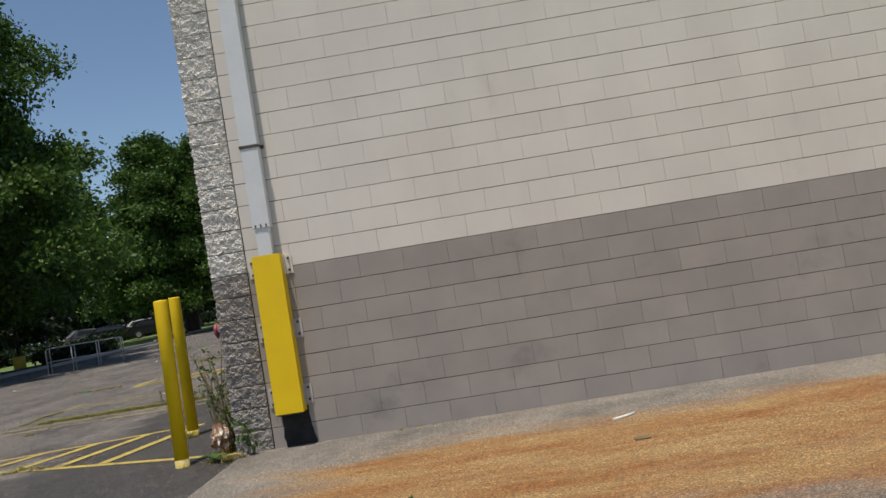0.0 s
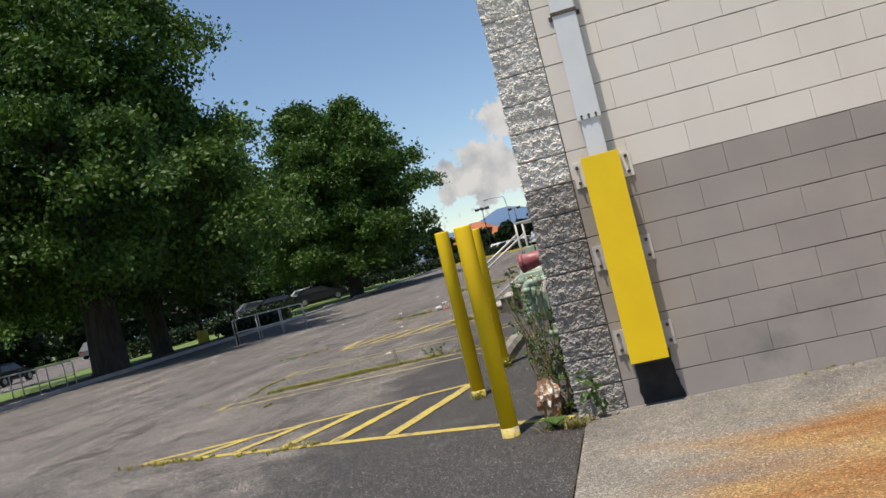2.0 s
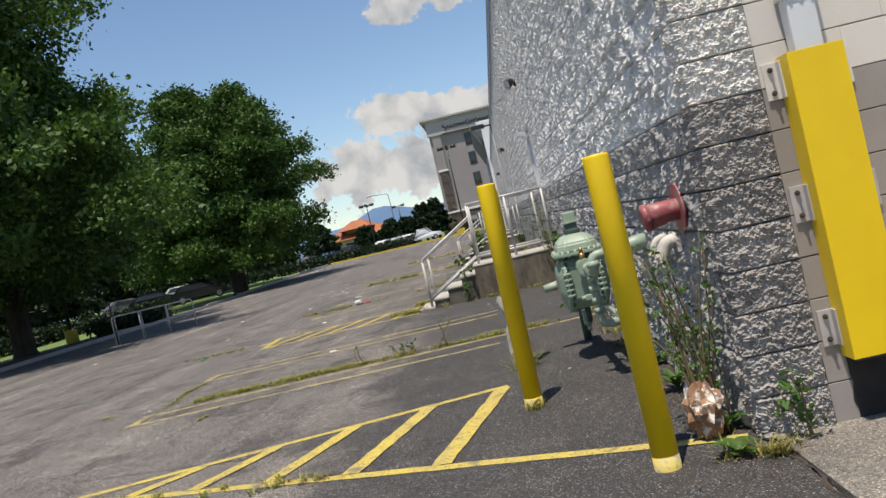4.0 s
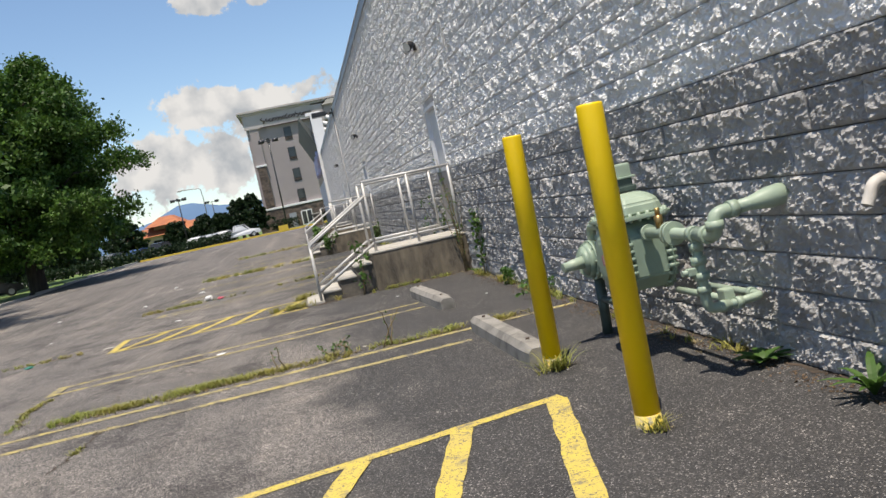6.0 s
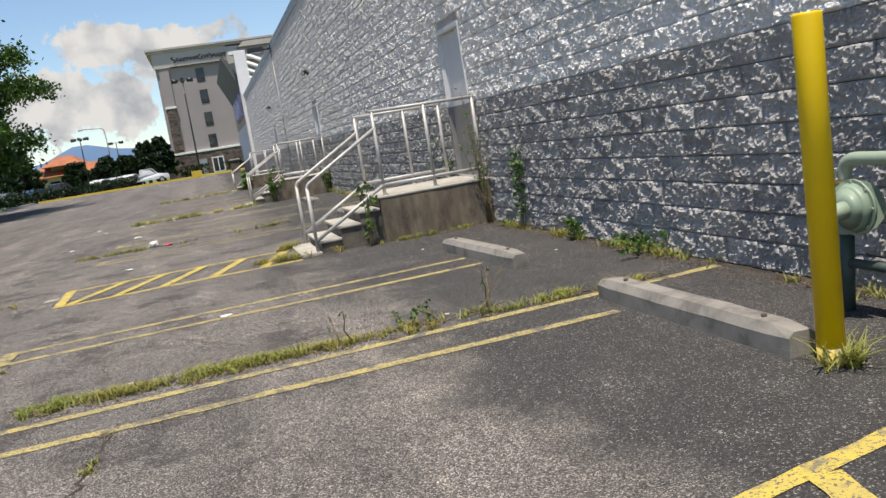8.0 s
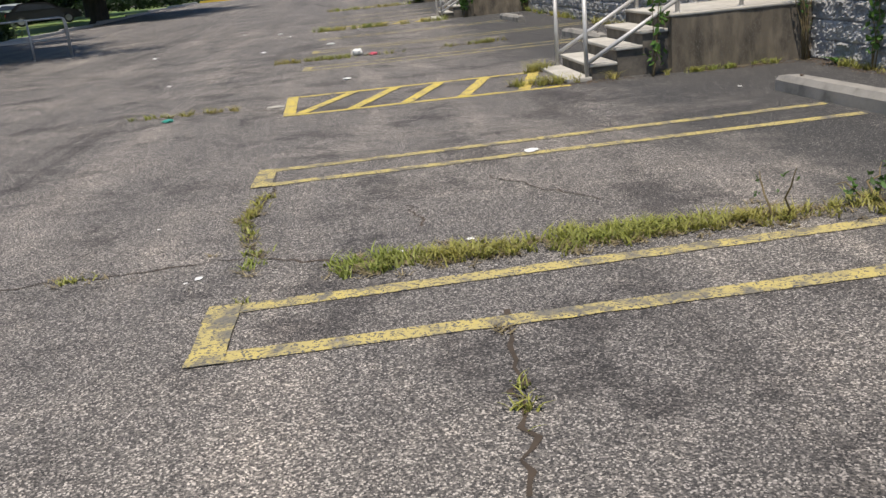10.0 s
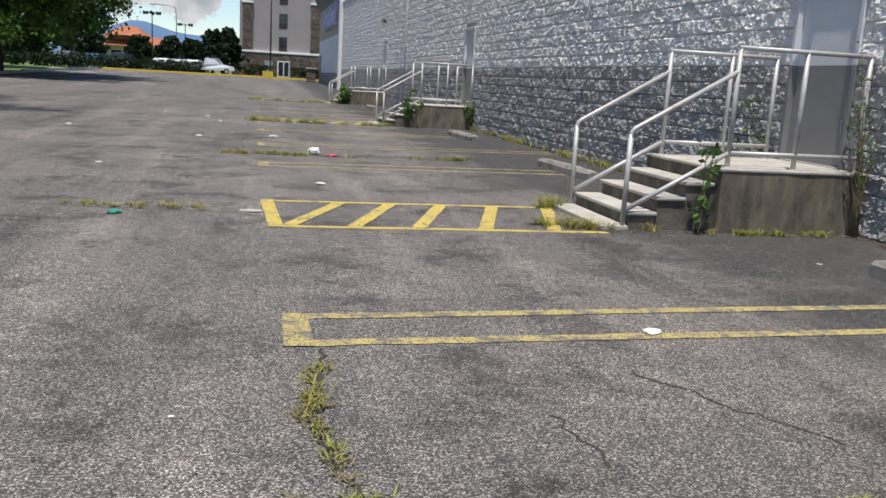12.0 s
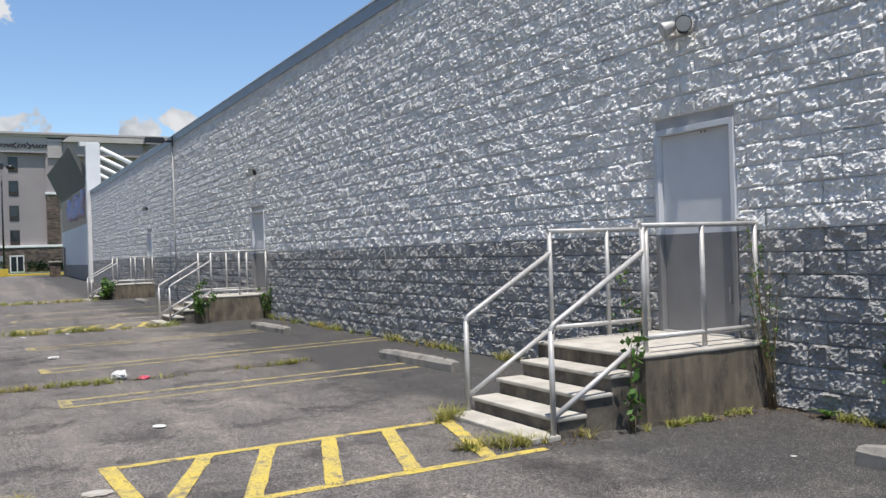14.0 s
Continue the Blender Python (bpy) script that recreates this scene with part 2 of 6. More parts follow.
def leaf_material(name, a, b, vary=0.35):
    m = mat(name, a, b, 0.7, 0.55, vary=vary, island=True)
    nt, bs, N, L = tools(m)
    bs.inputs["Specular IOR Level"].default_value = 0.35
    tr = N("ShaderNodeBsdfTranslucent")
    ms = N("ShaderNodeMixShader")
    ms.inputs["Fac"].default_value = 0.28
    col = bs.inputs["Base Color"].links[0].from_socket
    L(col, tr.inputs["Color"])
    L(bs.outputs[0], ms.inputs[1])
    L(tr.outputs[0], ms.inputs[2])
    L(ms.outputs[0], nt.nodes["Material Output"].inputs["Surface"])
    return m


M["leaf"] = leaf_material("green_tree_leaves", (0.082, 0.158, 0.022), (0.034, 0.082, 0.013))
M["leaf_dark"] = leaf_material("dark_green_leaves", (0.02, 0.042, 0.012), (0.011, 0.026, 0.008))
M["weed"] = leaf_material("weed_leaves", (0.095, 0.185, 0.035), (0.055, 0.12, 0.025))
M["grass"] = leaf_material("dry_grass_blades", (0.22, 0.27, 0.055), (0.36, 0.30, 0.09))
M["straw"] = leaf_material("straw_litter", (0.30, 0.245, 0.14), (0.19, 0.15, 0.08))
M["stem"] = mat("dry_stem", (0.22, 0.16, 0.08), (0.14, 0.11, 0.05), 20, 0.8)
M["grit_brown"] = mat("brown_crumbs", (0.16, 0.105, 0.06), (0.07, 0.05, 0.035), 40, 0.9, vary=0.5, island=True)
M["grit_pale"] = mat("pale_stone_grit", (0.32, 0.295, 0.26), (0.16, 0.145, 0.13), 40, 0.9, vary=0.5, island=True)
M["paper"] = mat("white_litter_paper", (0.78, 0.77, 0.74), (0.66, 0.65, 0.62), 12, 0.7)
M["teal"] = mat("teal_plastic", (0.03, 0.28, 0.2), (0.03, 0.22, 0.17), 12, 0.4)
M["pink"] = mat("pink_plastic", (0.7, 0.12, 0.17), (0.6, 0.1, 0.15), 12, 0.5)
M["bag"] = mat("crumpled_brown_paper", (0.36, 0.2, 0.11), (0.22, 0.12, 0.07), 9, 0.8, bump=0.5, bscale=30, dist=0.01, dirt=(0.72, 0.66, 0.58), dirt_scale=13, dirt_cut=(0.5, 0.56))
M["stucco"] = mat("greige_stucco", (0.335, 0.29, 0.285), (0.305, 0.265, 0.262), 0.3, 0.85, bump=0.2, bscale=8)
M["stucco_pale"] = mat("pale_stucco", (0.47, 0.425, 0.41), (0.43, 0.39, 0.375), 0.3, 0.85)
M["stone"] = mat("brown_ledge_stone", (0.19, 0.135, 0.105), (0.10, 0.08, 0.07), 1.6, 0.9, bump=0.8, bscale=3, dist=0.05, vary=0.3, island=True)
M["white"] = mat("white_trim_paint", (0.8, 0.79, 0.77), (0.74, 0.73, 0.71), 1, 0.6)
M["beige"] = mat("tan_fascia", (0.52, 0.42, 0.29), (0.48, 0.39, 0.27), 0.6, 0.7)
M["metal_roof"] = mat("green_grey_canopy_metal", (0.13, 0.135, 0.12), (0.10, 0.105, 0.095), 0.8, 0.6)
M["purple"] = mat("lilac_sign_face", (0.58, 0.54, 0.70), (0.54, 0.5, 0.66), 2, 0.4)
M["sign_dark"] = mat("dark_sign_letters", (0.03, 0.015, 0.015), (0.04, 0.02, 0.02), 2, 0.5)
M["terracotta"] = mat("orange_clay_roof", (0.42, 0.15, 0.06), (0.32, 0.11, 0.05), 0.7, 0.8, bump=0.6, bscale=6, dist=0.05)
M["kerb"] = mat("concrete_kerb", (0.46, 0.44, 0.40), (0.38, 0.36, 0.33), 2, 0.9, bump=0.4, bscale=50)
M["kerb_yellow"] = mat("yellow_painted_kerb", (0.68, 0.5, 0.05), (0.58, 0.42, 0.06), 2, 0.7)
M["tyre"] = mat("black_rubber", (0.018, 0.018, 0.018), (0.025, 0.025, 0.025), 9, 0.8)
M["rim"] = mat("alloy_rim", (0.5, 0.5, 0.5), (0.42, 0.42, 0.42), 9, 0.3, metal=0.8)
CAR_PAINT = {k: mat(f"{k}_car_paint", c, tuple(v * 0.92 for v in c), 0.5, 0.25) for k, c in
             {"white": (0.75, 0.75, 0.75), "black": (0.015, 0.016, 0.018), "silver": (0.45, 0.46, 0.48), "blue": (0.05, 0.09, 0.2), "red": (0.3, 0.03, 0.03), "grey": (0.13, 0.135, 0.14)}.items()}
M["hill"] = mat("hazy_blue_hillside", (0.10, 0.17, 0.28), (0.085, 0.15, 0.25), 0.004, 1.0)
M["lawn"] = mat("mown_lawn", (0.10, 0.17, 0.035), (0.14, 0.19, 0.05), 0.6, 0.95, bump=0.6, bscale=25, dirt=(0.2, 0.17, 0.08), dirt_scale=0.3, dirt_cut=(0.55, 0.75))


def aggregate(N, L, pos, scale, stops):
    """Crushed stone seen in a worn surface: each stone its own tone."""
    vo = N("ShaderNodeTexVoronoi")
    vo.inputs["Scale"].default_value = scale
    L(pos, vo.inputs["Vector"])
    sp = N("ShaderNodeSeparateColor")
    L(vo.outputs["Color"], sp.inputs[0])
    cr = N("ShaderNodeValToRGB")
    while len(cr.color_ramp.elements) < len(stops):
        cr.color_ramp.elements.new(0.5)
    for e, (p, c) in zip(cr.color_ramp.elements, stops):
        e.position, e.color = p, (*c, 1)
    L(sp.outputs[0], cr.inputs["Fac"])
    return cr.outputs["Color"], vo.outputs["Distance"]


def asphalt():
    m = mat("weathered_asphalt", (0.1, 0.1, 0.1), (0.1, 0.1, 0.1), 1.0, 0.9)
    nt, bs, N, L = tools(m)
    geo = N("ShaderNodeNewGeometry")
    pos = geo.outputs["Position"]
    sep = N("ShaderNodeSeparateXYZ")
    L(pos, sep.inputs[0])

    def nz(scale, detail=5, rough=0.6):
        n = N("ShaderNodeTexNoise")
        n.inputs["Scale"].default_value, n.inputs["Detail"].default_value, n.inputs["Roughness"].default_value = scale, detail, rough
        L(pos, n.inputs["Vector"])
        return n.outputs["Fac"]

    def mr(v, a, b, c=0.0, d=1.0):
        r = N("ShaderNodeMapRange")
        r.interpolation_type = "SMOOTHSTEP"
        for key, val in (("From Min", a), ("From Max", b), ("To Min", c), ("To Max", d)):
            r.inputs[key].default_value = val
        L(v, r.inputs["Value"])
        return r.outputs[0]

    def mix(f, a, b, mode="MIX"):
        x = N("ShaderNodeMix")
        x.data_type, x.blend_type = "RGBA", mode
        for key, v in (("Factor", f), ("A", a), ("B", b)):
            if isinstance(v, float):
                x.inputs[key].default_value = v
            elif isinstance(v, tuple):
                x.inputs[key].default_value = (*v, 1)
            else:
                L(v, x.inputs[key])
        return x.outputs["Result"]

    old, d1 = aggregate(N, L, pos, 172, [(0.0, (0.024, 0.022, 0.022)), (0.45, (0.075, 0.069, 0.065)), (0.8, (0.18, 0.164, 0.15)), (1.0, (0.44, 0.40, 0.365))])
    new_coat, d2 = aggregate(N, L, pos, 160, [(0.0, (0.016, 0.016, 0.017)), (0.6, (0.03, 0.029, 0.029)), (0.9, (0.066, 0.063, 0.061)), (1.0, (0.33, 0.31, 0.29))])
    # bleached and oil-dark patches at two sizes, each keeping its stones
    tone = lambda f, c, k: mix(f, c, mix(1.0, c, k, "MULTIPLY"))  # noqa: E731
    col = tone(mr(nz(0.45, 8, 0.7), 0.44, 0.62, 0.0, 0.8), old, (1.4, 1.38, 1.33))
    col = tone(mr(nz(1.3, 9, 0.75), 0.5, 0.62, 0.0, 0.85), col, (0.42, 0.41, 0.42))
    col = tone(mr(nz(4.5, 6, 0.7), 0.52, 0.66, 0.0, 0.8), col, (1.3, 1.28, 1.25))
    # worn wheel lanes along the lot
    lane = N("ShaderNodeMapping")
    lane.inputs["Scale"].default_value = (1.0, 0.07, 1.0)
    L(pos, lane.inputs["Vector"])
    ln = N("ShaderNodeTexNoise")
    ln.inputs["Scale"].default_value, ln.inputs["Detail"].default_value, ln.inputs["Roughness"].default_value = 0.9, 8, 0.68
    L(lane.outputs["Vector"], ln.inputs["Vector"])
    col = tone(mr(ln.outputs["Fac"], 0.5, 0.64, 0.0, 0.9), col, (1.35, 1.33, 1.3))
    col = tone(mr(ln.outputs["Fac"], 0.48, 0.34, 0.0, 0.8), col, (0.55, 0.54, 0.54))
    # the black seal coat beside the building
    ma = N("ShaderNodeMath")
    ma.operation = "MULTIPLY_ADD"
    L(nz(0.8), ma.inputs[0])
    ma.inputs[1].default_value = 3.2
    L(sep.outputs["X"], ma.inputs[2])
    coat = tone(mr(nz(2.2, 7, 0.7), 0.5, 0.66, 0.0, 0.8), new_coat, (1.7, 1.65, 1.6))
    col = mix(mr(ma.outputs[0], -1.3, -0.5, 0.0, 0.9), col, coat)
    col = tone(mr(nz(9, 5, 0.75), 0.6, 0.74, 0.0, 0.6), col, (1.5, 1.47, 1.43))
    L(col, bs.inputs["Base Color"])
    bp = N("ShaderNodeBump")
    bp.inputs["Strength"].default_value, bp.inputs["Distance"].default_value = 0.8, 0.004
    L(d1, bp.inputs["Height"])
    L(bp.outputs["Normal"], bs.inputs["Normal"])
    return m


def rusty_concrete():
    m = mat("rust_stained_concrete", (0.27, 0.25, 0.22), (0.19, 0.178, 0.16), 1.4, 0.9, bump=0.6, bscale=110, dist=0.004,
            dirt=(0.13, 0.122, 0.115), dirt_scale=0.9, dirt_cut=(0.5, 0.72), spots=(0.5, 0.44, 0.36), spot_scale=120, spot_cut=0.62)
    nt, bs, N, L = tools(m)
    old = bs.inputs["Base Color"].links[0].from_socket
    geo = N("ShaderNodeNewGeometry")
    sep = N("ShaderNodeSeparateXYZ")
    L(geo.outputs["Position"], sep.inputs[0])
    mp = N("ShaderNodeMapping")
    mp.inputs["Scale"].default_value = (0.35, 1.1, 1)
    L(geo.outputs["Position"], mp.inputs["Vector"])
    nz = N("ShaderNodeTexNoise")
    nz.inputs["Scale"].default_value, nz.inputs["Detail"].default_value, nz.inputs["Roughness"].default_value = 1.6, 7, 0.65
    L(mp.outputs[0], nz.inputs["Vector"])
    # the stain begins a little off the wall and beyond the corner
    a = N("ShaderNodeMapRange")
    a.inputs["From Min"].default_value, a.inputs["From Max"].default_value = -0.45, -1.5
    L(sep.outputs["Y"], a.inputs["Value"])
    b = N("ShaderNodeMapRange")
    b.inputs["From Min"].default_value, b.inputs["From Max"].default_value = 0.0, 1.5
    L(sep.outputs["X"], b.inputs["Value"])
    c = N("ShaderNodeMapRange")
    c.inputs["From Min"].default_value, c.inputs["From Max"].default_value = -4.2, -2.9
    L(sep.outputs["Y"], c.inputs["Value"])
    mu = N("ShaderNodeMath")
    mu.operation = "MULTIPLY"
    L(a.outputs[0], mu.inputs[0])
    L(b.outputs[0], mu.inputs[1])
    mu3 = N("ShaderNodeMath")
    mu3.operation = "MULTIPLY"
    L(mu.outputs[0], mu3.inputs[0])
    L(c.outputs[0], mu3.inputs[1])
    ad = N("ShaderNodeMath")
    ad.operation = "MULTIPLY_ADD"
    L(mu3.outputs[0], ad.inputs[0])
    ad.inputs[1].default_value = 0.55
    L(nz.outputs["Fac"], ad.inputs[2])
    st = N("ShaderNodeMapRange")
    st.interpolation_type = "SMOOTHSTEP"
    st.inputs["From Min"].default_value, st.inputs["From Max"].default_value = 0.58, 0.98
    st.inputs["To Max"].default_value = 0.9
    L(ad.outputs[0], st.inputs["Value"])
    nz2 = N("ShaderNodeTexNoise")
    nz2.inputs["Scale"].default_value, nz2.inputs["Detail"].default_value, nz2.inputs["Roughness"].default_value = 2.6, 8, 0.72
    L(mp.outputs[0], nz2.inputs["Vector"])
    rc = N("ShaderNodeValToRGB")
    rc.color_ramp.elements[0].position, rc.color_ramp.elements[0].color = 0.36, (0.27, 0.105, 0.018, 1)
    rc.color_ramp.elements[1].position, rc.color_ramp.elements[1].color = 0.62, (0.38, 0.25, 0.10, 1)
    L(nz2.outputs["Fac"], rc.inputs["Fac"])
    mx = N("ShaderNodeMix")
    mx.data_type = "RGBA"
    L(st.outputs[0], mx.inputs["Factor"])
    L(old, mx.inputs["A"])
    L(rc.outputs["Color"], mx.inputs["B"])
    grit, _ = aggregate(N, L, geo.outputs["Position"], 125, [(0.0, (0.42, 0.4, 0.38)), (0.45, (0.85, 0.83, 0.8)), (0.85, (1.1, 1.07, 1.03)), (1.0, (1.9, 1.82, 1.7))])
    gm = N("ShaderNodeMix")
    gm.data_type, gm.blend_type = "RGBA", "MULTIPLY"
    gm.inputs["Factor"].default_value = 1.0
    L(mx.outputs["Result"], gm.inputs["A"])
    L(grit, gm.inputs["B"])
    L(gm.outputs["Result"], bs.inputs["Base Color"])
    return m


M["asphalt"] = asphalt()
M["apron"] = rusty_concrete()
M["line"] = mat("worn_yellow_road_paint", (0.50, 0.40, 0.13), (0.40, 0.33, 0.14), 5, 0.8, bump=0.7, bscale=130, dist=0.005,
                dirt=(0.16, 0.145, 0.115), dirt_scale=6, dirt_cut=(0.46, 0.62), spots=(0.10, 0.095, 0.09), spot_scale=75, spot_cut=0.54)
M["line_fresh"] = mat("yellow_road_paint", (0.60, 0.46, 0.08), (0.50, 0.39, 0.11), 5, 0.8, bump=0.7, bscale=130, dist=0.005,
                      dirt=(0.2, 0.175, 0.125), dirt_scale=6, dirt_cut=(0.52, 0.68), spots=(0.14, 0.125, 0.1), spot_scale=75, spot_cut=0.57)


# ---- mesh helpers ----
def box(bm, x0, x1, y0, y1, z0, z1, bevel=0.0):
    r = bmesh.ops.create_cube(bm, size=1.0, matrix=Matrix.Translation(((x0 + x1) / 2, (y0 + y1) / 2, (z0 + z1) / 2)) @ Matrix.Diagonal((x1 - x0, y1 - y0, z1 - z0, 1)))
    if bevel:
        es = list({e for v in r["verts"] for e in v.link_edges})
        bmesh.ops.bevel(bm, geom=es, offset=bevel, segments=2, affect="EDGES", profile=0.6)
    return bm


def ring(c, u, v, r, seg, squash=1.0):
    return [c + u * (math.cos(2 * math.pi * k / seg) * r) + v * (math.sin(2 * math.pi * k / seg) * r * squash) for k in range(seg)]


def sweep(bm, pts, radii, seg=10, caps=True):
    """A round tube along points, with one radius or one a point."""
    pts = [Vector(p) for p in pts]
    if not isinstance(radii, (list, tuple)):
        radii = [radii] * len(pts)
    rows, u = [], None
    for k, p in enumerate(pts):
        d = (pts[min(k + 1, len(pts) - 1)] - pts[max(k - 1, 0)]).normalized()
        if u is None:
            u = d.orthogonal().normalized()
        u = (u - d * u.dot(d)).normalized()
        rows.append([bm.verts.new(q) for q in ring(p, u, d.cross(u), radii[k], seg)])
    for a, b in zip(rows, rows[1:]):
        for k in range(seg):
            f = bm.faces.new((a[k], a[(k + 1) % seg], b[(k + 1) % seg], b[k]))
            f.smooth = True
    if caps:
        bm.faces.new(rows[0][::-1])
        bm.faces.new(rows[-1])
    return bm


def bend(p, q, r, radius, steps=5):
    """The points of a rounded corner at q, between p and r."""
    p, q, r = Vector(p), Vector(q), Vector(r)
    a, b = q + (p - q).normalized() * radius, q + (r - q).normalized() * radius
    return [tuple(a.lerp(q, s).lerp(q.lerp(b, s), s)) for s in [k / steps for k in range(steps + 1)]]


def finish(bm, name, material):
    bmesh.ops.recalc_face_normals(bm, faces=bm.faces)
    me = bpy.data.meshes.new(name)
    bm.to_mesh(me)
    bm.free()
    for m in material if isinstance(material, (list, tuple)) else [material]:
        me.materials.append(m)
    return me


def part(name, bm, material, parent=None, label=""):
    """Links a bmesh as one mesh object under a thing or a part."""
    ob = new(name, finish(bm, name, material) if isinstance(bm, bmesh.types.BMesh) else bm)
    ob.parent = parent
    if label:
        ob["label"] = label
    return ob


def thing(name, label, category, group="", kind="", at=(0, 0, 0), turn=0.0):
    ob = new(name)
    ob.empty_display_size = 0.1
    ob.matrix_world = pose(*at, 0, 0, turn)
    return tagged(ob, label, category, group, kind)


def B():
    return bmesh.new()


def arrays(name, verts, faces, material, smooth=False):
    me = bpy.data.meshes.new(name)
    me.from_pydata([tuple(v) for v in verts], [], [tuple(f) for f in faces])
    for m in material if isinstance(material, (list, tuple)) else [material]:
        me.materials.append(m)
    if smooth:
        me.shade_smooth()
    return me


def ground_z(x, y):
    s = min(max((y - 35) / 45, 0), 1)
    return 0.5 * s * s * (3 - 2 * s)


# ---- ground ----
def sheet(name, xs, ys, z, material, label, category, lift=0.0, thick=0.0):
    verts = [(x, y, z(x, y) + lift) for y in ys for x in xs]
    n = len(xs)
    faces = [(j * n + i, j * n + i + 1, (j + 1) * n + i + 1, (j + 1) * n + i) for j in range(len(ys) - 1) for i in range(n - 1)]
    ob = new(name, arrays(name, verts, faces, material, True))
    return tagged(ob, label, category, kind="structure")


KERB_X, LOT_END = -18.2, 82.0
span = lambda a, b, n: [a + (b - a) * k / n for k in range(n + 1)]  # noqa: E731
sheet("ground", [-2500, -800, -300, -120] + span(-80, 60, 14) + [120, 300, 800, 2500], [-600, -200, -60] + span(-20, 140, 32) + [200, 400, 900, 3500],
      lambda x, y: ground_z(x, y) - 0.06, M["lawn"], "grassy ground running out to the horizon", "ground")
sheet("parking_lot", span(KERB_X, 0.02, 6), span(-30, LOT_END, 56), ground_z, M["asphalt"], "weathered grey asphalt of an empty parking lot", "asphalt")
sheet("street", [-62, -34], span(-30, 160, 30), ground_z, M["asphalt"], "grey asphalt street beyond the lawn strip", "street", lift=-0.03)
sheet("driveway", [-18, 60], span(LOT_END + 6, 112, 6), ground_z, M["asphalt"], "far asphalt lot before the hotel", "asphalt", lift=-0.01)
apron = B()
box(apron, 0.035, 9.0, -9.5, -0.004, -0.1, 0.014)
tagged(part("pavement", apron, M["apron"]), "concrete apron with a broad orange rust stain", "pavement", kind="structure")
for k, (y0, y1) in enumerate([(-30, 20), (20, 82)]):
    bm = B()
    for s in range(10):
        a, b = y0 + (y1 - y0) * s / 10, y0 + (y1 - y0) * (s + 1) / 10 - 0.012
        g = ground_z(0, (a + b) / 2)
        box(bm, KERB_X - 0.16, KERB_X, a, b, g - 0.1, g + 0.14, 0.02)
    tagged(part("kerb", bm, M["kerb"]), "grey concrete kerb along the planted strip", "kerb", kind="structure")
bm = B()
for s in range(10):
    a, b = -18 + 5.6 * s, -18 + 5.6 * s + 5.58
    box(bm, a, b, LOT_END, LOT_END + 0.17, 0.35, 0.66, 0.02)
tagged(part("kerb", bm, M["kerb_yellow"]), "yellow painted kerb at the end of the lot", "kerb", kind="structure")
bm = B()
box(bm, KERB_X - 3.4, KERB_X - 0.16, -20, 42, -0.1, 0.09, 0.03)
tagged(part("planting_bed", bm, M["bark_dark"]), "dark bare soil bed under the shade trees", "soil", kind="structure")

# ---- building ----
COURSE, LEN, BAND, TOP, END = 0.1875, 0.375, 1.5, 5.52, 58.0
DOORS = [(10.45, 11.45), (24.45, 25.45), (38.9, 39.9)]
DOOR_Z0, DOOR_Z1 = 0.55, 2.516


def noise_field(seed):
    """Smooth lattice noise over the plane, made once."""
    rng = np.random.default_rng(seed)
    lat = rng.random((256, 256))

    def at(u, v):
        u, v = np.asarray(u), np.asarray(v)
        i, j = np.floor(u).astype(int), np.floor(v).astype(int)
        f, g = u - i, v - j
        f, g = f * f * (3 - 2 * f), g * g * (3 - 2 * g)
        p = lambda a, b: lat[a % 256, b % 256]  # noqa: E731
        return (p(i, j) * (1 - f) + p(i + 1, j) * f) * (1 - g) + (p(i, j + 1) * (1 - f) + p(i + 1, j + 1) * f) * g

    return at


NF = noise_field(3)


def rough(u, v, w, h, seed):
    """How far a split face stands out: broad tilt, chips, and a dressed edge."""
    s = seed * 17.3
    n = 0.44 * NF(u / 0.12 + s, v / 0.09 + s) + 0.36 * NF(u / 0.034 + s * 2, v / 0.028) + 0.44 * NF(u / 0.013, v / 0.012 + s * 3)
    n = np.clip(n * 1.5 - 0.45, 0.0, 1.2)
    edge = np.minimum(np.minimum(u, w - u) / 0.012, np.minimum(v, h - v) / 0.012)
    return (0.004 + 0.036 * n) * (0.55 + 0.45 * np.clip(edge, 0, 1))


def split_face(w, h, nu, nv, seed):
    """Vertices and faces of one split block: face towards -x, spread along +y and +z from its corner, sides back to x = 0.03."""
    u, v = np.meshgrid(np.linspace(0, w, nu + 1), np.linspace(0, h, nv + 1))
    rng = np.random.default_rng(seed)
    ju, jv = rng.uniform(-0.3, 0.3, u.shape) * w / nu, rng.uniform(-0.3, 0.3, u.shape) * h / nv
    inner = (u > 0) & (u < w) & (v > 0) & (v < h)
    u, v = u + ju * inner, v + jv * inner
    d = rough(u, v, w, h, seed)
    verts = np.stack([-d, u, v], -1).reshape(-1, 3)
    n = nu + 1
    faces = [(j * n + i, j * n + i + 1, (j + 1) * n + i + 1, (j + 1) * n + i) for j in range(nv) for i in range(nu)]
    faces = [f[::-1] for f in faces]
    loop = [i for i in range(n)] + [j * n + nu for j in range(1, nv + 1)] + [nv * n + i for i in range(nu - 1, -1, -1)] + [j * n for j in range(nv - 1, 0, -1)]
    k = len(verts)
    back = verts[loop].copy()
    back[:, 0] = 0.03
    verts = np.concatenate([verts, back])
    m = len(loop)
    faces += [(loop[i], loop[(i + 1) % m], k + (i + 1) % m, k + i) for i in range(m)]
    return verts, faces


def core_wall(name, label, segs, material):
    bm = B()
    for x0, x1, y0, y1, z0, z1 in segs:
        box(bm, x0, x1, y0, y1, z0, z1)
    return tagged(part(name, bm, material), label, "wall", kind="structure")


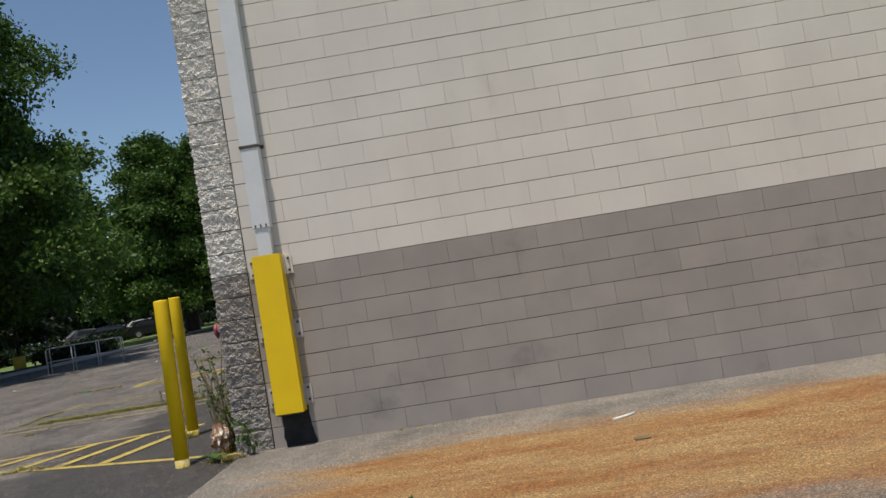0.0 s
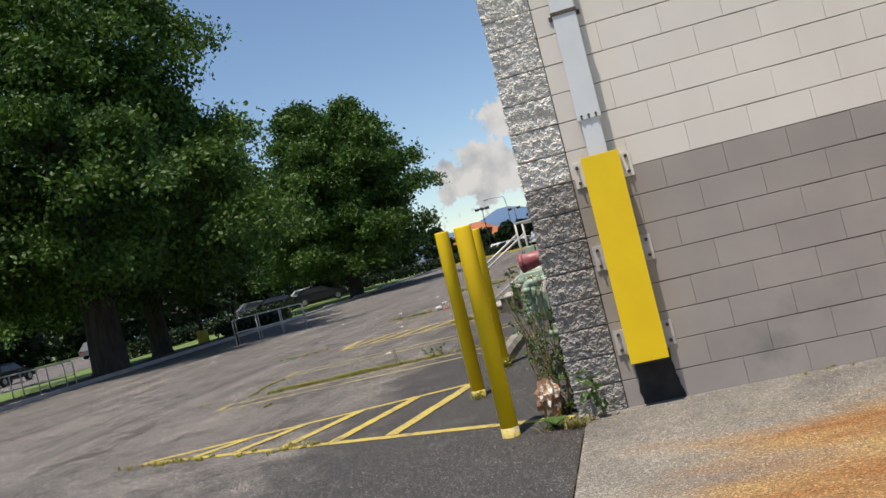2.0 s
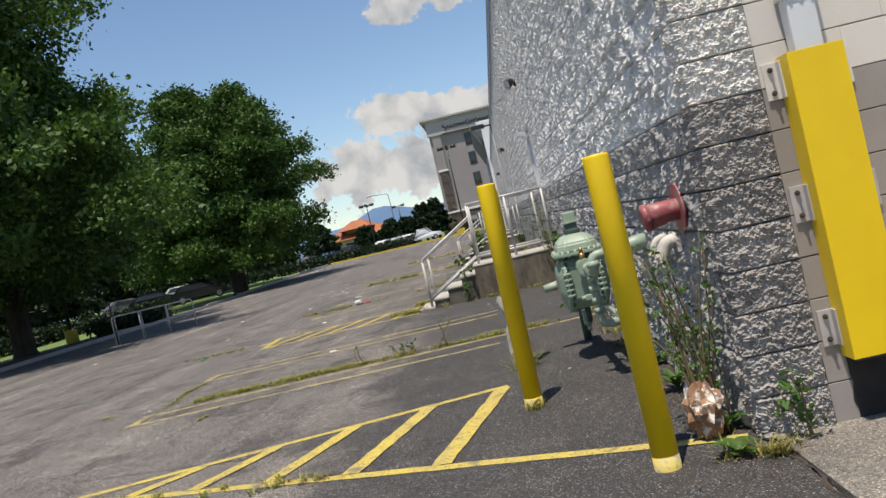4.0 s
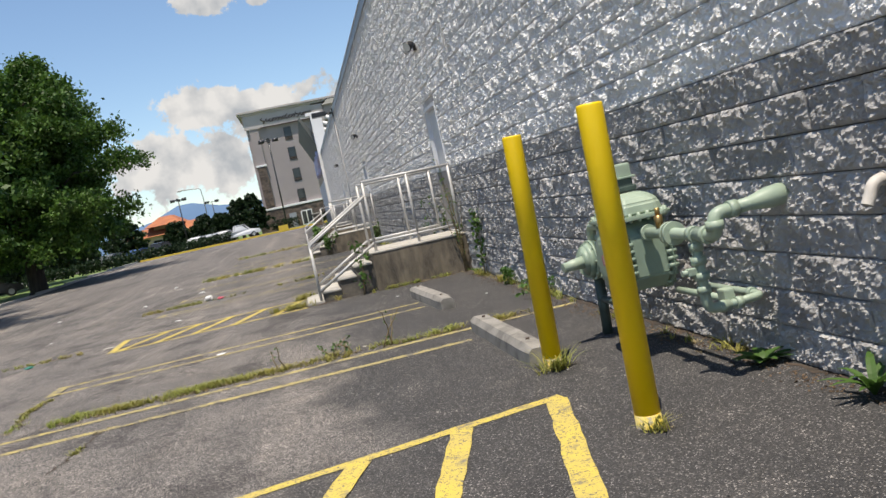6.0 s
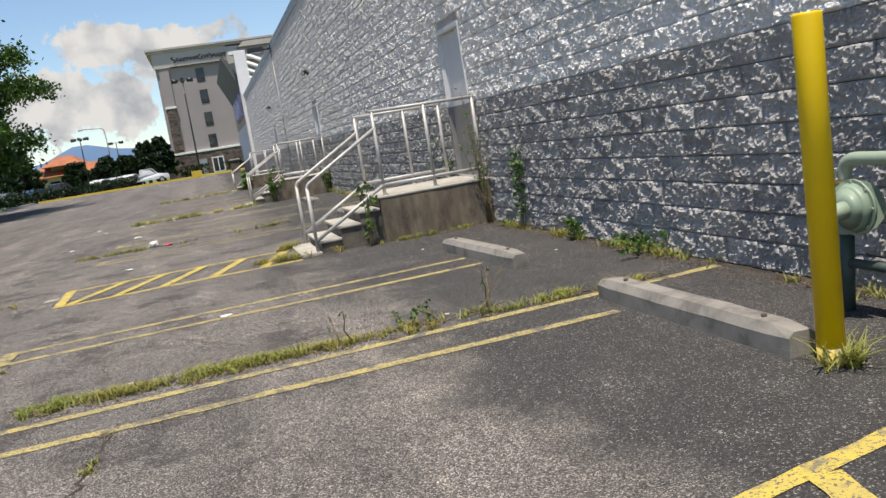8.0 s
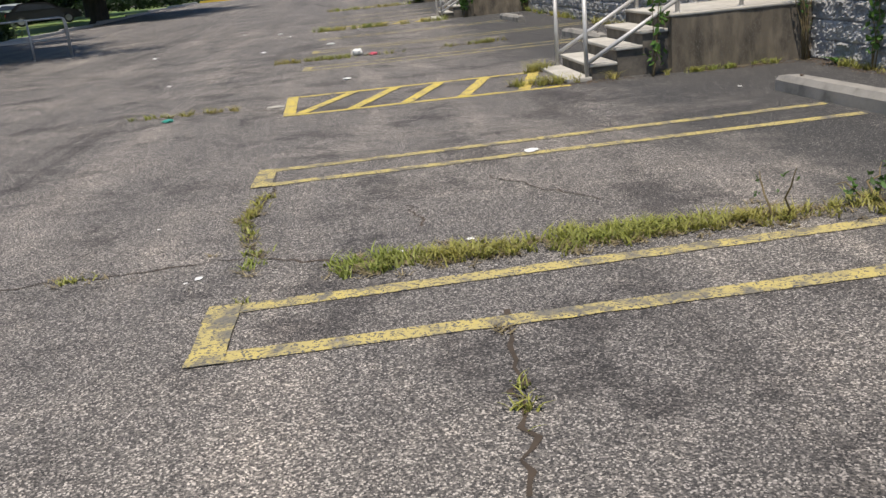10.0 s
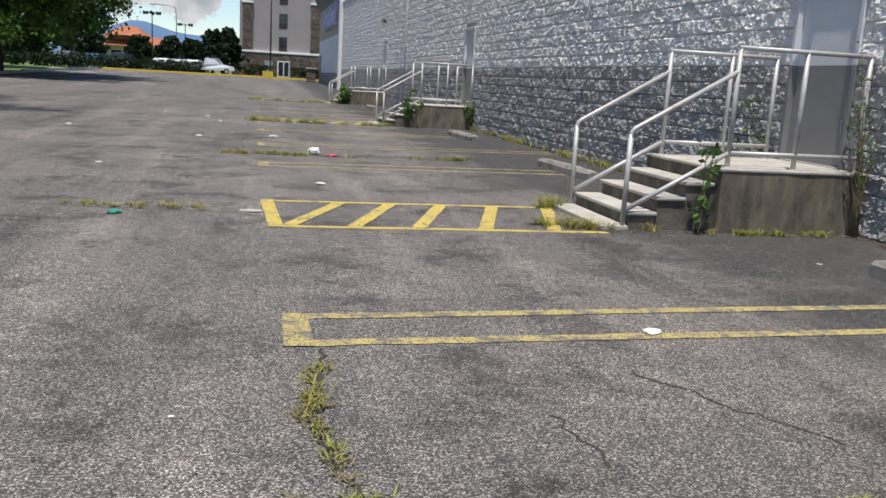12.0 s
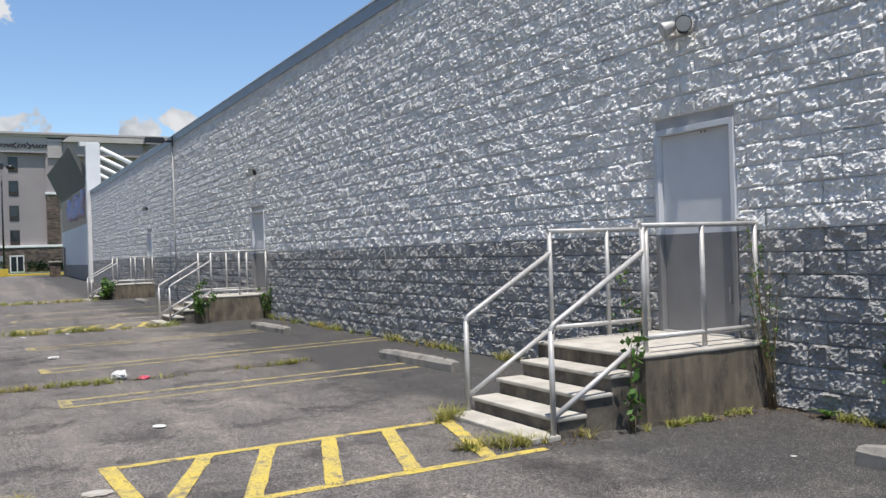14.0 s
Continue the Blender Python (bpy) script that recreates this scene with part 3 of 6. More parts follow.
# mortar cores, with the door openings left free
def side_segments(z0, z1):
    out, y = [], 0.18
    for a, b in DOORS:
        out.append((0.008, 0.25, y, a, z0, z1))
        lo, hi = max(z0, DOOR_Z1), z1
        if hi > lo:
            out.append((0.008, 0.25, a, b, lo, hi))
        lo, hi = z0, min(z1, DOOR_Z0)
        if hi > lo:
            out.append((0.008, 0.25, a, b, lo, hi))
        y = b
    return out + [(0.008, 0.25, y, END, z0, z1)]


wall_side_low = core_wall("wall_west_lower", "dark grey painted split-face block wall, lower band", side_segments(-0.2, BAND), M["mortar_grey"])
wall_side_high = core_wall("wall_west_upper", "pale grey painted split-face block wall above the band", side_segments(BAND, TOP), M["mortar_light"])
wall_front_low = core_wall("wall_south_lower", "taupe painted smooth block wall, lower band", [(0.3, 9.0, 0.009, 0.18, -0.2, BAND)], M["joint_grey"])
wall_front_high = core_wall("wall_south_upper", "cream painted smooth block wall above the band", [(0.3, 9.0, 0.009, 0.18, BAND, TOP)], M["joint_light"])
core_wall("wall_east", "plain closing wall of the store", [(8.75, 9.0, 0.18, END, -0.2, TOP)], M["front_light"])
core_wall("wall_north", "plain closing wall of the store", [(0.25, 8.75, END - 0.25, END, -0.2, TOP)], M["front_light"])
bm = B()
box(bm, 0.1, 9.0, 0.1, END, TOP - 0.02, TOP + 0.1)
tagged(part("roof", bm, M["flash"]), "flat grey store roof", "roof", kind="structure")
bm = B()
box(bm, -0.055, 0.05, -0.05, END, TOP - 0.17, TOP + 0.03)
box(bm, 0.05, 9.0, -0.05, 0.05, TOP - 0.17, TOP + 0.03)
fascia = tagged(part("trim", bm, M["flash"]), "grey sheet-metal fascia under the roof edge", "trim", kind="structure")
bm = B()
box(bm, -0.075, 0.16, -0.07, END, TOP + 0.03, TOP + 0.06, 0.008)
box(bm, 0.16, 9.0, -0.07, 0.16, TOP + 0.03, TOP + 0.06, 0.008)
tagged(part("coping", bm, M["cap"]), "pale metal coping along the roof edge", "coping", kind="structure")


# ---- doors ----
def exit_door(y0, y1):
    d = thing("door_1", "flat steel exit door, pale above and grey below the paint band, closed", "door", "exit doors", "structure", (0, (y0 + y1) / 2, 0))
    w = (y1 - y0) / 2
    for nm, z0, z1, mt in (("lower_panel", DOOR_Z0 + 0.02, BAND, "door_grey"), ("upper_panel", BAND, DOOR_Z1 - 0.06, "door_light")):
        bm = B()
        box(bm, 0.03, 0.075, -w + 0.055, w - 0.055, z0, z1, 0.003)
        part(nm, bm, M[mt], d)
    for nm, z0, z1, mt in (("frame", DOOR_Z0, BAND, "door_grey"), ("frame", BAND, DOOR_Z1, "door_light")):
        bm = B()
        for a, b in ((-w, -w + 0.05), (w - 0.05, w)):
            box(bm, -0.035, 0.2, a, b, z0, z1, 0.004)
        if z1 > 2:
            box(bm, -0.035, 0.2, -w + 0.05, w - 0.05, z1 - 0.055, z1, 0.004)
        part(nm, bm, M[mt], d, "steel door frame")
    for z in (0.75, 1.56, 2.33):
        bm = B()
        box(bm, 0.01, 0.035, -w + 0.045, -w + 0.075, z - 0.06, z + 0.06, 0.004)
        sweep(bm, [(0.012, -w + 0.06, z - 0.06), (0.012, -w + 0.06, z + 0.06)], 0.012, 8)
        part("hinge", bm, M["bolt"], d)
    for y in (-0.02, 0.03):
        bm = B()
        sweep(bm, [(0.03, -0.1 + y, 2.44), (0.022, -0.1 + y, 2.44)], 0.008, 8)
        part("screw", bm, M["bolt"], d)
    bm = B()
    box(bm, -0.03, 0.12, -w + 0.05, w - 0.05, DOOR_Z0, DOOR_Z0 + 0.018)
    part("threshold", bm, M["galv"], d)
    bm = B()
    sweep(bm, [(0.03, -w + 0.12, 0.86), (0.0, -w + 0.12, 0.87), (0.0, -w + 0.12, 1.0), (0.03, -w + 0.12, 1.01)], 0.007, 6)
    part("pull_handle", bm, M["galv"], d)
    return d


first_door = exit_door(*DOORS[0])
for a, b in DOORS[1:]:
    copy_thing(first_door, pose(0, (a + b) / 2, 0))


# ---- platforms with steps and rails ----
def platform(y0):
    """Concrete landing at an exit door; y0 is its near side. Steps climb towards the wall."""
    g = thing("landing", "stained concrete landing with worn steps against the wall", "landing", "exit landings", at=(0, y0, 0))
    W, X = 1.42, -1.42
    bm = B()
    box(bm, X, -0.004, 0, W, -0.1, 0.527)
    bmesh.ops.subdivide_edges(bm, edges=bm.edges, cuts=6, use_grid_fill=True)
    for v in bm.verts:
        v.co += Vector((noise.noise(v.co * 3), noise.noise(v.co * 3 + Vector((9, 0, 0))), 0)) * 0.008
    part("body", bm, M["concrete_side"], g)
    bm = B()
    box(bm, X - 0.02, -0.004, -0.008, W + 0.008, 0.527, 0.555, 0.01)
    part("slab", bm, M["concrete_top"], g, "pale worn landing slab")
    tread = 0.255
    for k in range(3):
        z = 0.42 - 0.133 * k
        x1 = X - 0.002 - tread * k
        bm = B()
        box(bm, x1 - tread, x1, 0.10, W - 0.12, -0.1, z - 0.032)
        bmesh.ops.subdivide_edges(bm, edges=bm.edges, cuts=3, use_grid_fill=True)
        for v in bm.verts:
            v.co += Vector((noise.noise(v.co * 5 + Vector((k, 0, 0))), 0, 0)) * 0.008
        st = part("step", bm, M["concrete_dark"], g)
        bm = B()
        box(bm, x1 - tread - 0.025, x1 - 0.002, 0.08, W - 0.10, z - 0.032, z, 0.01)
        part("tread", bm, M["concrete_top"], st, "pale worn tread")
    bm = B()
    box(bm, X - 0.02 - 3 * tread - 0.24, X - 3 * tread - 0.01, 0.06, W - 0.08, -0.08, 0.035, 0.012)
    part("foot_slab", bm, M["concrete_top"], g)
    return g


def railing(y0):
    """Pipe rail round a landing and down its steps."""
    r = thing("pipe_railing", "weathered grey steel pipe railing on a concrete landing", "railing", "landing railings", at=(0, y0, 0))
    R, zt, zm, W = 0.0215, 1.56, 0.68, 1.42
    xf = -1.33
    for y in (0.09, W - 0.10):
        near = y < 0.5
        posts = [xf, xf * 0.52, -0.07] if near else [xf, xf * 0.5, -0.17]
        for x in posts:
            bm = B()
            sweep(bm, [(x, y, 0.555), (x, y, zt - 0.005)], R, 10)
            part("post", bm, M["galv"], r)
            bm = B()
            sweep(bm, [(x, y, 0.553), (x, y, 0.563)], R * 1.9, 12)
            part("base_plate", bm, M["galv"], r)
        for nm, z in (("top_rail", zt), ("mid_rail", zm)):
            bm = B()
            sweep(bm, [(xf - 0.02, y, z), (-0.05 if near else -0.15, y, z)], R, 10)
            part(nm, bm, M["galv"], r)
        xb = -2.24
        bm = B()
        sweep(bm, [(xb, y, 0.0), (xb, y, 0.80)], R, 10)
        part("newel_post", bm, M["galv"], r)
        bm = B()
        sweep(bm, bend((xb, y, 0.5), (xb, y, 0.83), (xf, y, 1.36), 0.05) + [(xf, y, 1.36)], R, 10)
        part("handrail", bm, M["galv"], r)
        bm = B()
        sweep(bm, [(xb, y, 0.16), (xf, y, zm)], R, 10)
        part("lower_rail", bm, M["galv"], r)
    return r


land = platform(10.13)
rail = railing(10.13)
for a, b in DOORS[1:]:
    copy_thing(land, pose(0, a - 0.27, 0))
    copy_thing(rail, pose(0, a - 0.27, 0))


# ---- bollards ----
def bollard(h):
    b = thing("bollard", "yellow painted steel bollard with a worn foot, standing in asphalt", "bollard", "bollards round the gas meter")
    R = 0.059
    bm = B()
    pts, rad = [(0, 0, 0.06), (0, 0, h - 0.014), (0, 0, h - 0.006), (0, 0, h)], [R, R, R * 0.985, R * 0.93]
    sweep(bm, pts, rad, 24)
    part("post", bm, M["yellow"], b)
    bm = B()
    sweep(bm, [(0, 0, -0.1), (0, 0, 0.06)], R * 1.005, 24)
    part("foot", bm, M["yellow_chip"], b, "chipped and dirty foot")
    return b


bollard(1.39).matrix_world = pose(-0.461, -0.085, 0, -2.2, 0.0, 0)
bol = bollard(1.445)
bol.matrix_world = pose(-0.962, 1.635, 0, 0.1, 0.5, 0)
copy_thing(bol, pose(-0.945, 3.15, 0, 0.8, 1.0, 0))


# ---- wheel stops ----
def wheel_stop(length):
    s = thing("wheel_stop", "worn concrete wheel stop lying on the asphalt", "wheel stop", "wheel stops")
    bm = B()
    prof = [(-0.085, 0.0), (-0.083, 0.085), (-0.05, 0.13), (0.05, 0.13), (0.083, 0.085), (0.085, 0.0)]
    n, rows = 12, []
    for k in range(n + 1):
        y = length * (k / n - 0.5)
        pinch = 0.86 if k in (0, n) else 1.0
        rows.append([bm.verts.new((x * pinch + noise.noise((x * 9, y * 4, z * 9)) * 0.006, y, z * (pinch if z > 0.1 else 1) + (noise.noise((x * 7, y * 5, 3)) * 0.006 if z > 0 else -0.003))) for x, z in prof])
    for a, b in zip(rows, rows[1:]):
        for i in range(5):
            bm.faces.new((a[i], a[i + 1], b[i + 1], b[i]))
    bm.faces.new(rows[0])
    bm.faces.new(rows[-1][::-1])
    part("body", bm, M["stop"], s)
    for y in (-length * 0.36, length * 0.36):
        bm = B()
        sweep(bm, [(0, y, 0.12), (0, y, 0.143)], 0.014, 10)
        part("pin", bm, M["bolt"], s, "rusty anchor pin")
    return s


stop = wheel_stop(1.85)
stop.matrix_world = pose(-0.99, 4.2, 0, 0, 0, 0.5)
for x, y, turn in ((-1.04, 7.63, 3), (-1.1, 14.65, 2.5), (-1.05, 20.9, 2.5), (-1.1, 28.7, 1), (-1.1, 35.0, 1)):
    copy_thing(stop, pose(x, y, ground_z(x, y), 0, 0, turn))


# ---- painted lines ----
def line(p, q, w=0.09, fresh=False, label="worn yellow parking line on asphalt", lift=0.004):
    p, q = Vector((*p, 0)), Vector((*q, 0))
    d = (q - p).normalized()
    s = Vector((-d.y, d.x, 0)) * w / 2
    n = max(int((q - p).length / 0.12), 2)
    bm, rows = B(), []
    for k in range(n + 1):
        c = p.lerp(q, k / n)
        e = [noise.noise((c.x * 8, c.y * 8, i * 5)) * 0.012 for i in (0, 1)]
        z = ground_z(c.x, c.y) + lift
        rows.append([bm.verts.new((*(c + s * (1 + e[0] / w * 2)).xy, z)), bm.verts.new((*(c - s * (1 + e[1] / w * 2)).xy, z))])
    for a, b in zip(rows, rows[1:]):
        bm.faces.new((a[0], a[1], b[1], b[0]))
    ob = part("painted_line", bm, M["line_fresh" if fresh else "line"])
    return tagged(ob, label, "road marking", "parking lines")


def hatch(box_pts, bars):
    for p, q in box_pts:
        line(p, q, 0.085, True, "yellow border line of a hatched no-parking zone")
    for p, q in bars:
        line(p, q, 0.115, True, "broad yellow bar of a hatched no-parking zone", 0.007)


# wedge before the meter
low = lambda x: 0.08 - 0.395 * x  # noqa: E731
upp = lambda x: 2.45 + 0.2 * (x + 1.13)  # noqa: E731
hatch([((-0.06, low(-0.06)), (-4.36, low(-4.36))), ((-1.12, upp(-1.12)), (-4.3, upp(-4.3)))],
      [((x, upp(x) - 0.04), (x - 0.36, low(x - 0.36) + 0.04)) for x in (-1.16, -1.7, -2.24, -2.79, -3.3)])
# pairs between the bays
for (xa, ya), (xb, yb), (xc, yc), (xd, yd) in (((-5.0, 4.64), (-1.16, 4.69), (-5.0, 5.08), (-0.1, 5.26)), ((-5.07, 7.17), (-1.16, 7.3), (-5.07, 7.58), (-1.17, 7.77)),
                                               ((-5.15, 14.2), (-1.2, 14.42), (-5.15, 14.65), (-1.2, 14.85)), ((-5.15, 17.2), (-0.1, 17.7), (-5.15, 17.65), (-0.1, 18.1)),
                                               ((-5.15, 20.6), (-1.2, 20.85), (-5.15, 21.0), (-1.2, 21.25)), ((-5.15, 28.4), (-1.2, 28.6), (-5.15, 28.8), (-1.2, 29.0)),
                                               ((-5.15, 31.6), (-0.1, 31.9), (-5.15, 32.0), (-0.1, 32.3))):
    line((xa, ya), (xb, yb))
    line((xc, yc), (xd, yd))
    line((xa - 0.02, ya - 0.05), (xc - 0.02, yc + 0.05), 0.125, lift=0.007)
# hatched zones at the steps
for y0, y1 in ((10.03, 11.33), (24.2, 25.5), (38.6, 39.9)):
    hatch([((-5.1, y0), (-2.45, y0)), ((-5.1, y1), (-2.4, y1))], [((-5.12, y0 - 0.04), (-5.17, y1 + 0.04))] + [((x, y0 + 0.02), (x + 0.52 - 0.04 * k, y1 - 0.02)) for k, x in enumerate((-5.03, -4.53, -4.02, -3.48, -2.9))])


# ---- downspout and its guard ----
def downspout():
    d = thing("downspout", "white square metal downspout strapped to the block wall", "downspout", at=(0.5, 0, 0))
    bm = B()
    box(bm, -0.075, 0.075, -0.115, -0.012, 1.84, TOP - 0.1, 0.008)
    part("upper_pipe", bm, M["pipe_white"], d)
    bm = B()
    box(bm, -0.06, 0.06, -0.105, -0.02, 0.34, 1.85, 0.008)
    part("lower_pipe", bm, M["pipe_white"], d)
    for z in (2.53, 4.4):
        bm = B()
        box(bm, -0.1, 0.1, -0.012, -0.003, z - 0.015, z + 0.015)
        box(bm, -0.082, 0.082, -0.122, -0.012, z - 0.012, z + 0.012, 0.003)
        part("strap", bm, M["bolt"], d, "dark strap")
    for x in (-0.045, 0.0, 0.045):
        bm = B()
        sweep(bm, [(x, -0.114, 1.868), (x, -0.122, 1.868)], 0.008, 8)
        sweep(bm, [(x, -0.1155, 1.845), (x, -0.1165, 1.868)], 0.004, 6)
        part("rivet", bm, M["bolt"], d)
    return d


def guard():
    g = thing("downspout_guard", "bright yellow steel guard box bolted over a downspout", "guard", at=(0.503, 0, 0))
    bm = B()
    z0, z1, t = 0.30, 1.615, 0.006
    box(bm, -0.118, 0.118, -0.141, -0.135, z0, z1, 0.002)
    part("front_plate", bm, M["yellow"], g)
    for s in (-1, 1):
        bm = B()
        x = s * 0.115
        box(bm, x - 0.003, x + 0.003, -0.1345, -0.004, z0, z1 - 0.001)
        part("side_plate", bm, M["yellow"], g)
        for z, big in ((1.52, True), (0.98, False), (0.43, False)):
            bm = B()
            x0, x1 = sorted((s * 0.1185, s * 0.185))
            box(bm, x0, x1, -0.012, -0.004, z - 0.08, z + 0.08, 0.002)
            box(bm, min(s * 0.1185, s * 0.126), max(s * 0.1185, s * 0.126), -0.055, -0.004, z - 0.08, z + 0.08, 0.002)
            br = part("bracket", bm, M["front_light" if big else "plate"], g)
            for dz in (-0.05, 0.05):
                bm = B()
                sweep(bm, [(s * 0.155, -0.012, z + dz), (s * 0.155, -0.022, z + dz)], 0.012, 6)
                sweep(bm, [(s * 0.155, -0.022, z + dz), (s * 0.155, -0.036, z + dz)], 0.006, 6)
                part("bolt", bm, M["bolt"], br)
    bm = B()
    box(bm, -0.1, 0.1, -0.13, -0.02, z0 - 0.012, z0 - 0.002)
    part("outlet_lip", bm, M["black"], g)
    return g


downspout()
guard()
bm = B()
rows = []
for k in range(9):
    z = 0.015 + 0.32 * k / 8
    rows.append([bm.verts.new((0.40 + 0.018 * noise.noise((z * 14, 1, 0)), -0.0055, z)), bm.verts.new((0.63 + 0.02 * noise.noise((z * 14, 5, 0)) + 0.12 * (0.3 - z), -0.0055, z))])
for a, b in zip(rows, rows[1:]):
    bm.faces.new((a[0], a[1], b[1], b[0]))
tagged(part("wall_stain", bm, M["mould"]), "black mould stain on the wall under the downspout", "stain")


# ---- gas meter ----
def disc(bm, c, axis, r, t, seg=24):
    """A flat round plate of thickness t centred at c."""
    c, axis = Vector(c), Vector(axis).normalized()
    return sweep(bm, [c - axis * t / 2, c + axis * t / 2], r, seg)


def bolts(c, axis, r, n, parent, size=0.011):
    c, axis = Vector(c), Vector(axis).normalized()
    u = axis.orthogonal().normalized()
    v = axis.cross(u)
    for k in range(n):
        p = c + (u * math.cos(2 * math.pi * k / n) + v * math.sin(2 * math.pi * k / n)) * r
        bm = B()
        sweep(bm, [p - axis * 0.014, p + axis * 0.014], size, 6)
        part("bolt", bm, M["meter_pale"], parent)


def octagon(w, h, cut):
    return [(-w + cut, -h), (w - cut, -h), (w, -h + cut), (w, h - cut), (w - cut, h), (-w + cut, h), (-w, h - cut), (-w, -h + cut)]


def loft(bm, rows, close=True):
    rows = [[bm.verts.new(p) for p in r] for r in rows]
    n = len(rows[0])
    for a, b in zip(rows, rows[1:]):
        for k in range(n):
            bm.faces.new((a[k], a[(k + 1) % n], b[(k + 1) % n], b[k]))
    if close:
        bm.faces.new(rows[0][::-1])
        bm.faces.new(rows[-1])
    return bm


def gas_meter():
    g = thing("gas_meter", "pale green commercial gas meter with piping before the block wall", "gas meter", at=(-0.11, 2.91, -0.08))
    zc = 0.68
    sec = lambda x, w, h, cut: [(x, y, zc + z) for y, z in octagon(w, h, cut)]  # noqa: E731
    # body: a middle drum between two bolted covers, its axis square to the wall
    bm = B()
    loft(bm, [sec(-0.375, 0.22, 0.2, 0.08), sec(-0.16, 0.22, 0.2, 0.08)])
    bmesh.ops.bevel(bm, geom=bm.edges[:], offset=0.008, segments=2, affect="EDGES")
    body = part("body", bm, M["meter"], g)
    for x, sgn in ((-0.385, -1), (-0.15, 1)):
        bm = B()
        loft(bm, [sec(x, 0.25, 0.222, 0.11), sec(x + sgn * 0.022, 0.25, 0.222, 0.11), sec(x + sgn * 0.03, 0.225, 0.2, 0.105), sec(x + sgn * 0.06, 0.175, 0.155, 0.09), sec(x + sgn * 0.074, 0.12, 0.11, 0.05)])
        bmesh.ops.bevel(bm, geom=bm.edges[:], offset=0.014, segments=3, affect="EDGES")
        cover = part("cover", bm, M["meter"], g)
        pts = octagon(0.235, 0.207, 0.105)
        for k in range(8):
            a, b = Vector(pts[k]), Vector(pts[(k + 1) % 8])
            m = 5 if k % 2 == 0 else 2
            for s in range(m):
                p = a.lerp(b, (s + 0.5) / m)
                bm = B()
                sweep(bm, [(x - sgn * 0.022, p.x, zc + p.y), (x + sgn * 0.036, p.x, zc + p.y)], 0.014, 8)
                part("bolt", bm, M["meter"], cover)
    bm = B()
    box(bm, -0.4745, -0.4735, -0.08, 0.0, 0.655, 0.715)
    plate = part("label_plate", bm, M["red_label"], g, "red square label")
    for k in range(4):
        bm = B()
        box(bm, -0.4755, -0.4748, -0.07, -0.012, 0.666 + 0.013 * k, 0.671 + 0.013 * k)
        part("print_bar", bm, M["label_white"], plate)
    # valve housing on top
    bm = B()
    oct2 = lambda z, w, h, c: [(-0.265 + y, x, z) for x, y in octagon(w, h, c)]  # noqa: E731
    loft(bm, [oct2(0.895, 0.25, 0.19, 0.07), oct2(0.92, 0.25, 0.19, 0.07)])
    bmesh.ops.bevel(bm, geom=bm.edges[:], offset=0.006, segments=2, affect="EDGES")
    fl = part("top_flange", bm, M["meter_pale"], g)
    for k in range(8):
        a, b = Vector(octagon(0.232, 0.172, 0.065)[k]), Vector(octagon(0.232, 0.172, 0.065)[(k + 1) % 8])
        for s in range(4 if k % 2 == 0 else 2):
            p = a.lerp(b, (s + 0.5) / (4 if k % 2 == 0 else 2))
            bm = B()
            sweep(bm, [(-0.265 + p.y, p.x, 0.885), (-0.265 + p.y, p.x, 0.938)], 0.011, 6)
            part("bolt", bm, M["meter_pale"], fl)
    bm = B()
    loft(bm, [oct2(0.92, 0.215, 0.16, 0.06), oct2(0.985, 0.205, 0.15, 0.06), oct2(1.025, 0.165, 0.12, 0.05), oct2(1.052, 0.09, 0.07, 0.03)])
    bmesh.ops.bevel(bm, geom=bm.edges[:], offset=0.012, segments=3, affect="EDGES")
    part("hood", bm, M["meter_pale"], g)
    bm = B()
    box(bm, -0.32, -0.21, -0.06, 0.06, 0.86, 0.9)
    part("neck", bm, M["meter"], g)
    bm = B()
    box(bm, -0.325, -0.205, -0.075, 0.075, 1.058, 1.09, 0.008)
    box(bm, -0.31, -0.22, -0.06, 0.06, 1.075, 1.137, 0.006)
    part("index_base", bm, M["meter_dark"], g, "dark grey index base")
    bm = B()
    box(bm, -0.315, -0.215, -0.055, 0.055, 1.14, 1.225, 0.012)
    box(bm, -0.33, -0.2, -0.07, 0.07, 1.135, 1.148, 0.004)
    idx = part("index_box", bm, M["meter_pale"], g)
    bm = B()
    box(bm, -0.3175, -0.3155, -0.04, 0.04, 1.16, 1.21)
    part("window", bm, M["glass_dark"], idx, "dark dial window")
    for k in range(3):
        bm = B()
        disc(bm, (-0.3182, -0.025 + 0.025 * k, 1.185), (1, 0, 0), 0.008, 0.001, 12)
        part("dial", bm, M["label_white"], idx)
    # outlet towards the corner, back into the wall
    zp, X, yt, ye = 0.815, -0.27, -0.83, -1.07
    bm = B()
    sweep(bm, [(X, -0.18, zp), (X, ye + 0.16, zp)], 0.031, 16)
    part("outlet_pipe", bm, M["meter_pale"], g)
    for y in (-0.27, -0.56, -0.60):
        bm = B()
        disc(bm, (X, y, zp), (0, 1, 0), 0.064 if y != -0.27 else 0.046, 0.024)
        f = part("flange", bm, M["meter_pale"], g)
        if y != -0.27:
            bolts((X, y, zp), (0, 1, 0), 0.05, 4, f, 0.009)
    bm = B()
    sweep(bm, [(X, -0.44, zp + 0.03), (X, -0.44, zp + 0.1)], 0.022, 10)
    sweep(bm, [(X, -0.44, zp + 0.1), (X, -0.44, zp + 0.14)], 0.014, 6)
    part("plug", bm, M["brass"], g, "brass plug")
    bm = B()
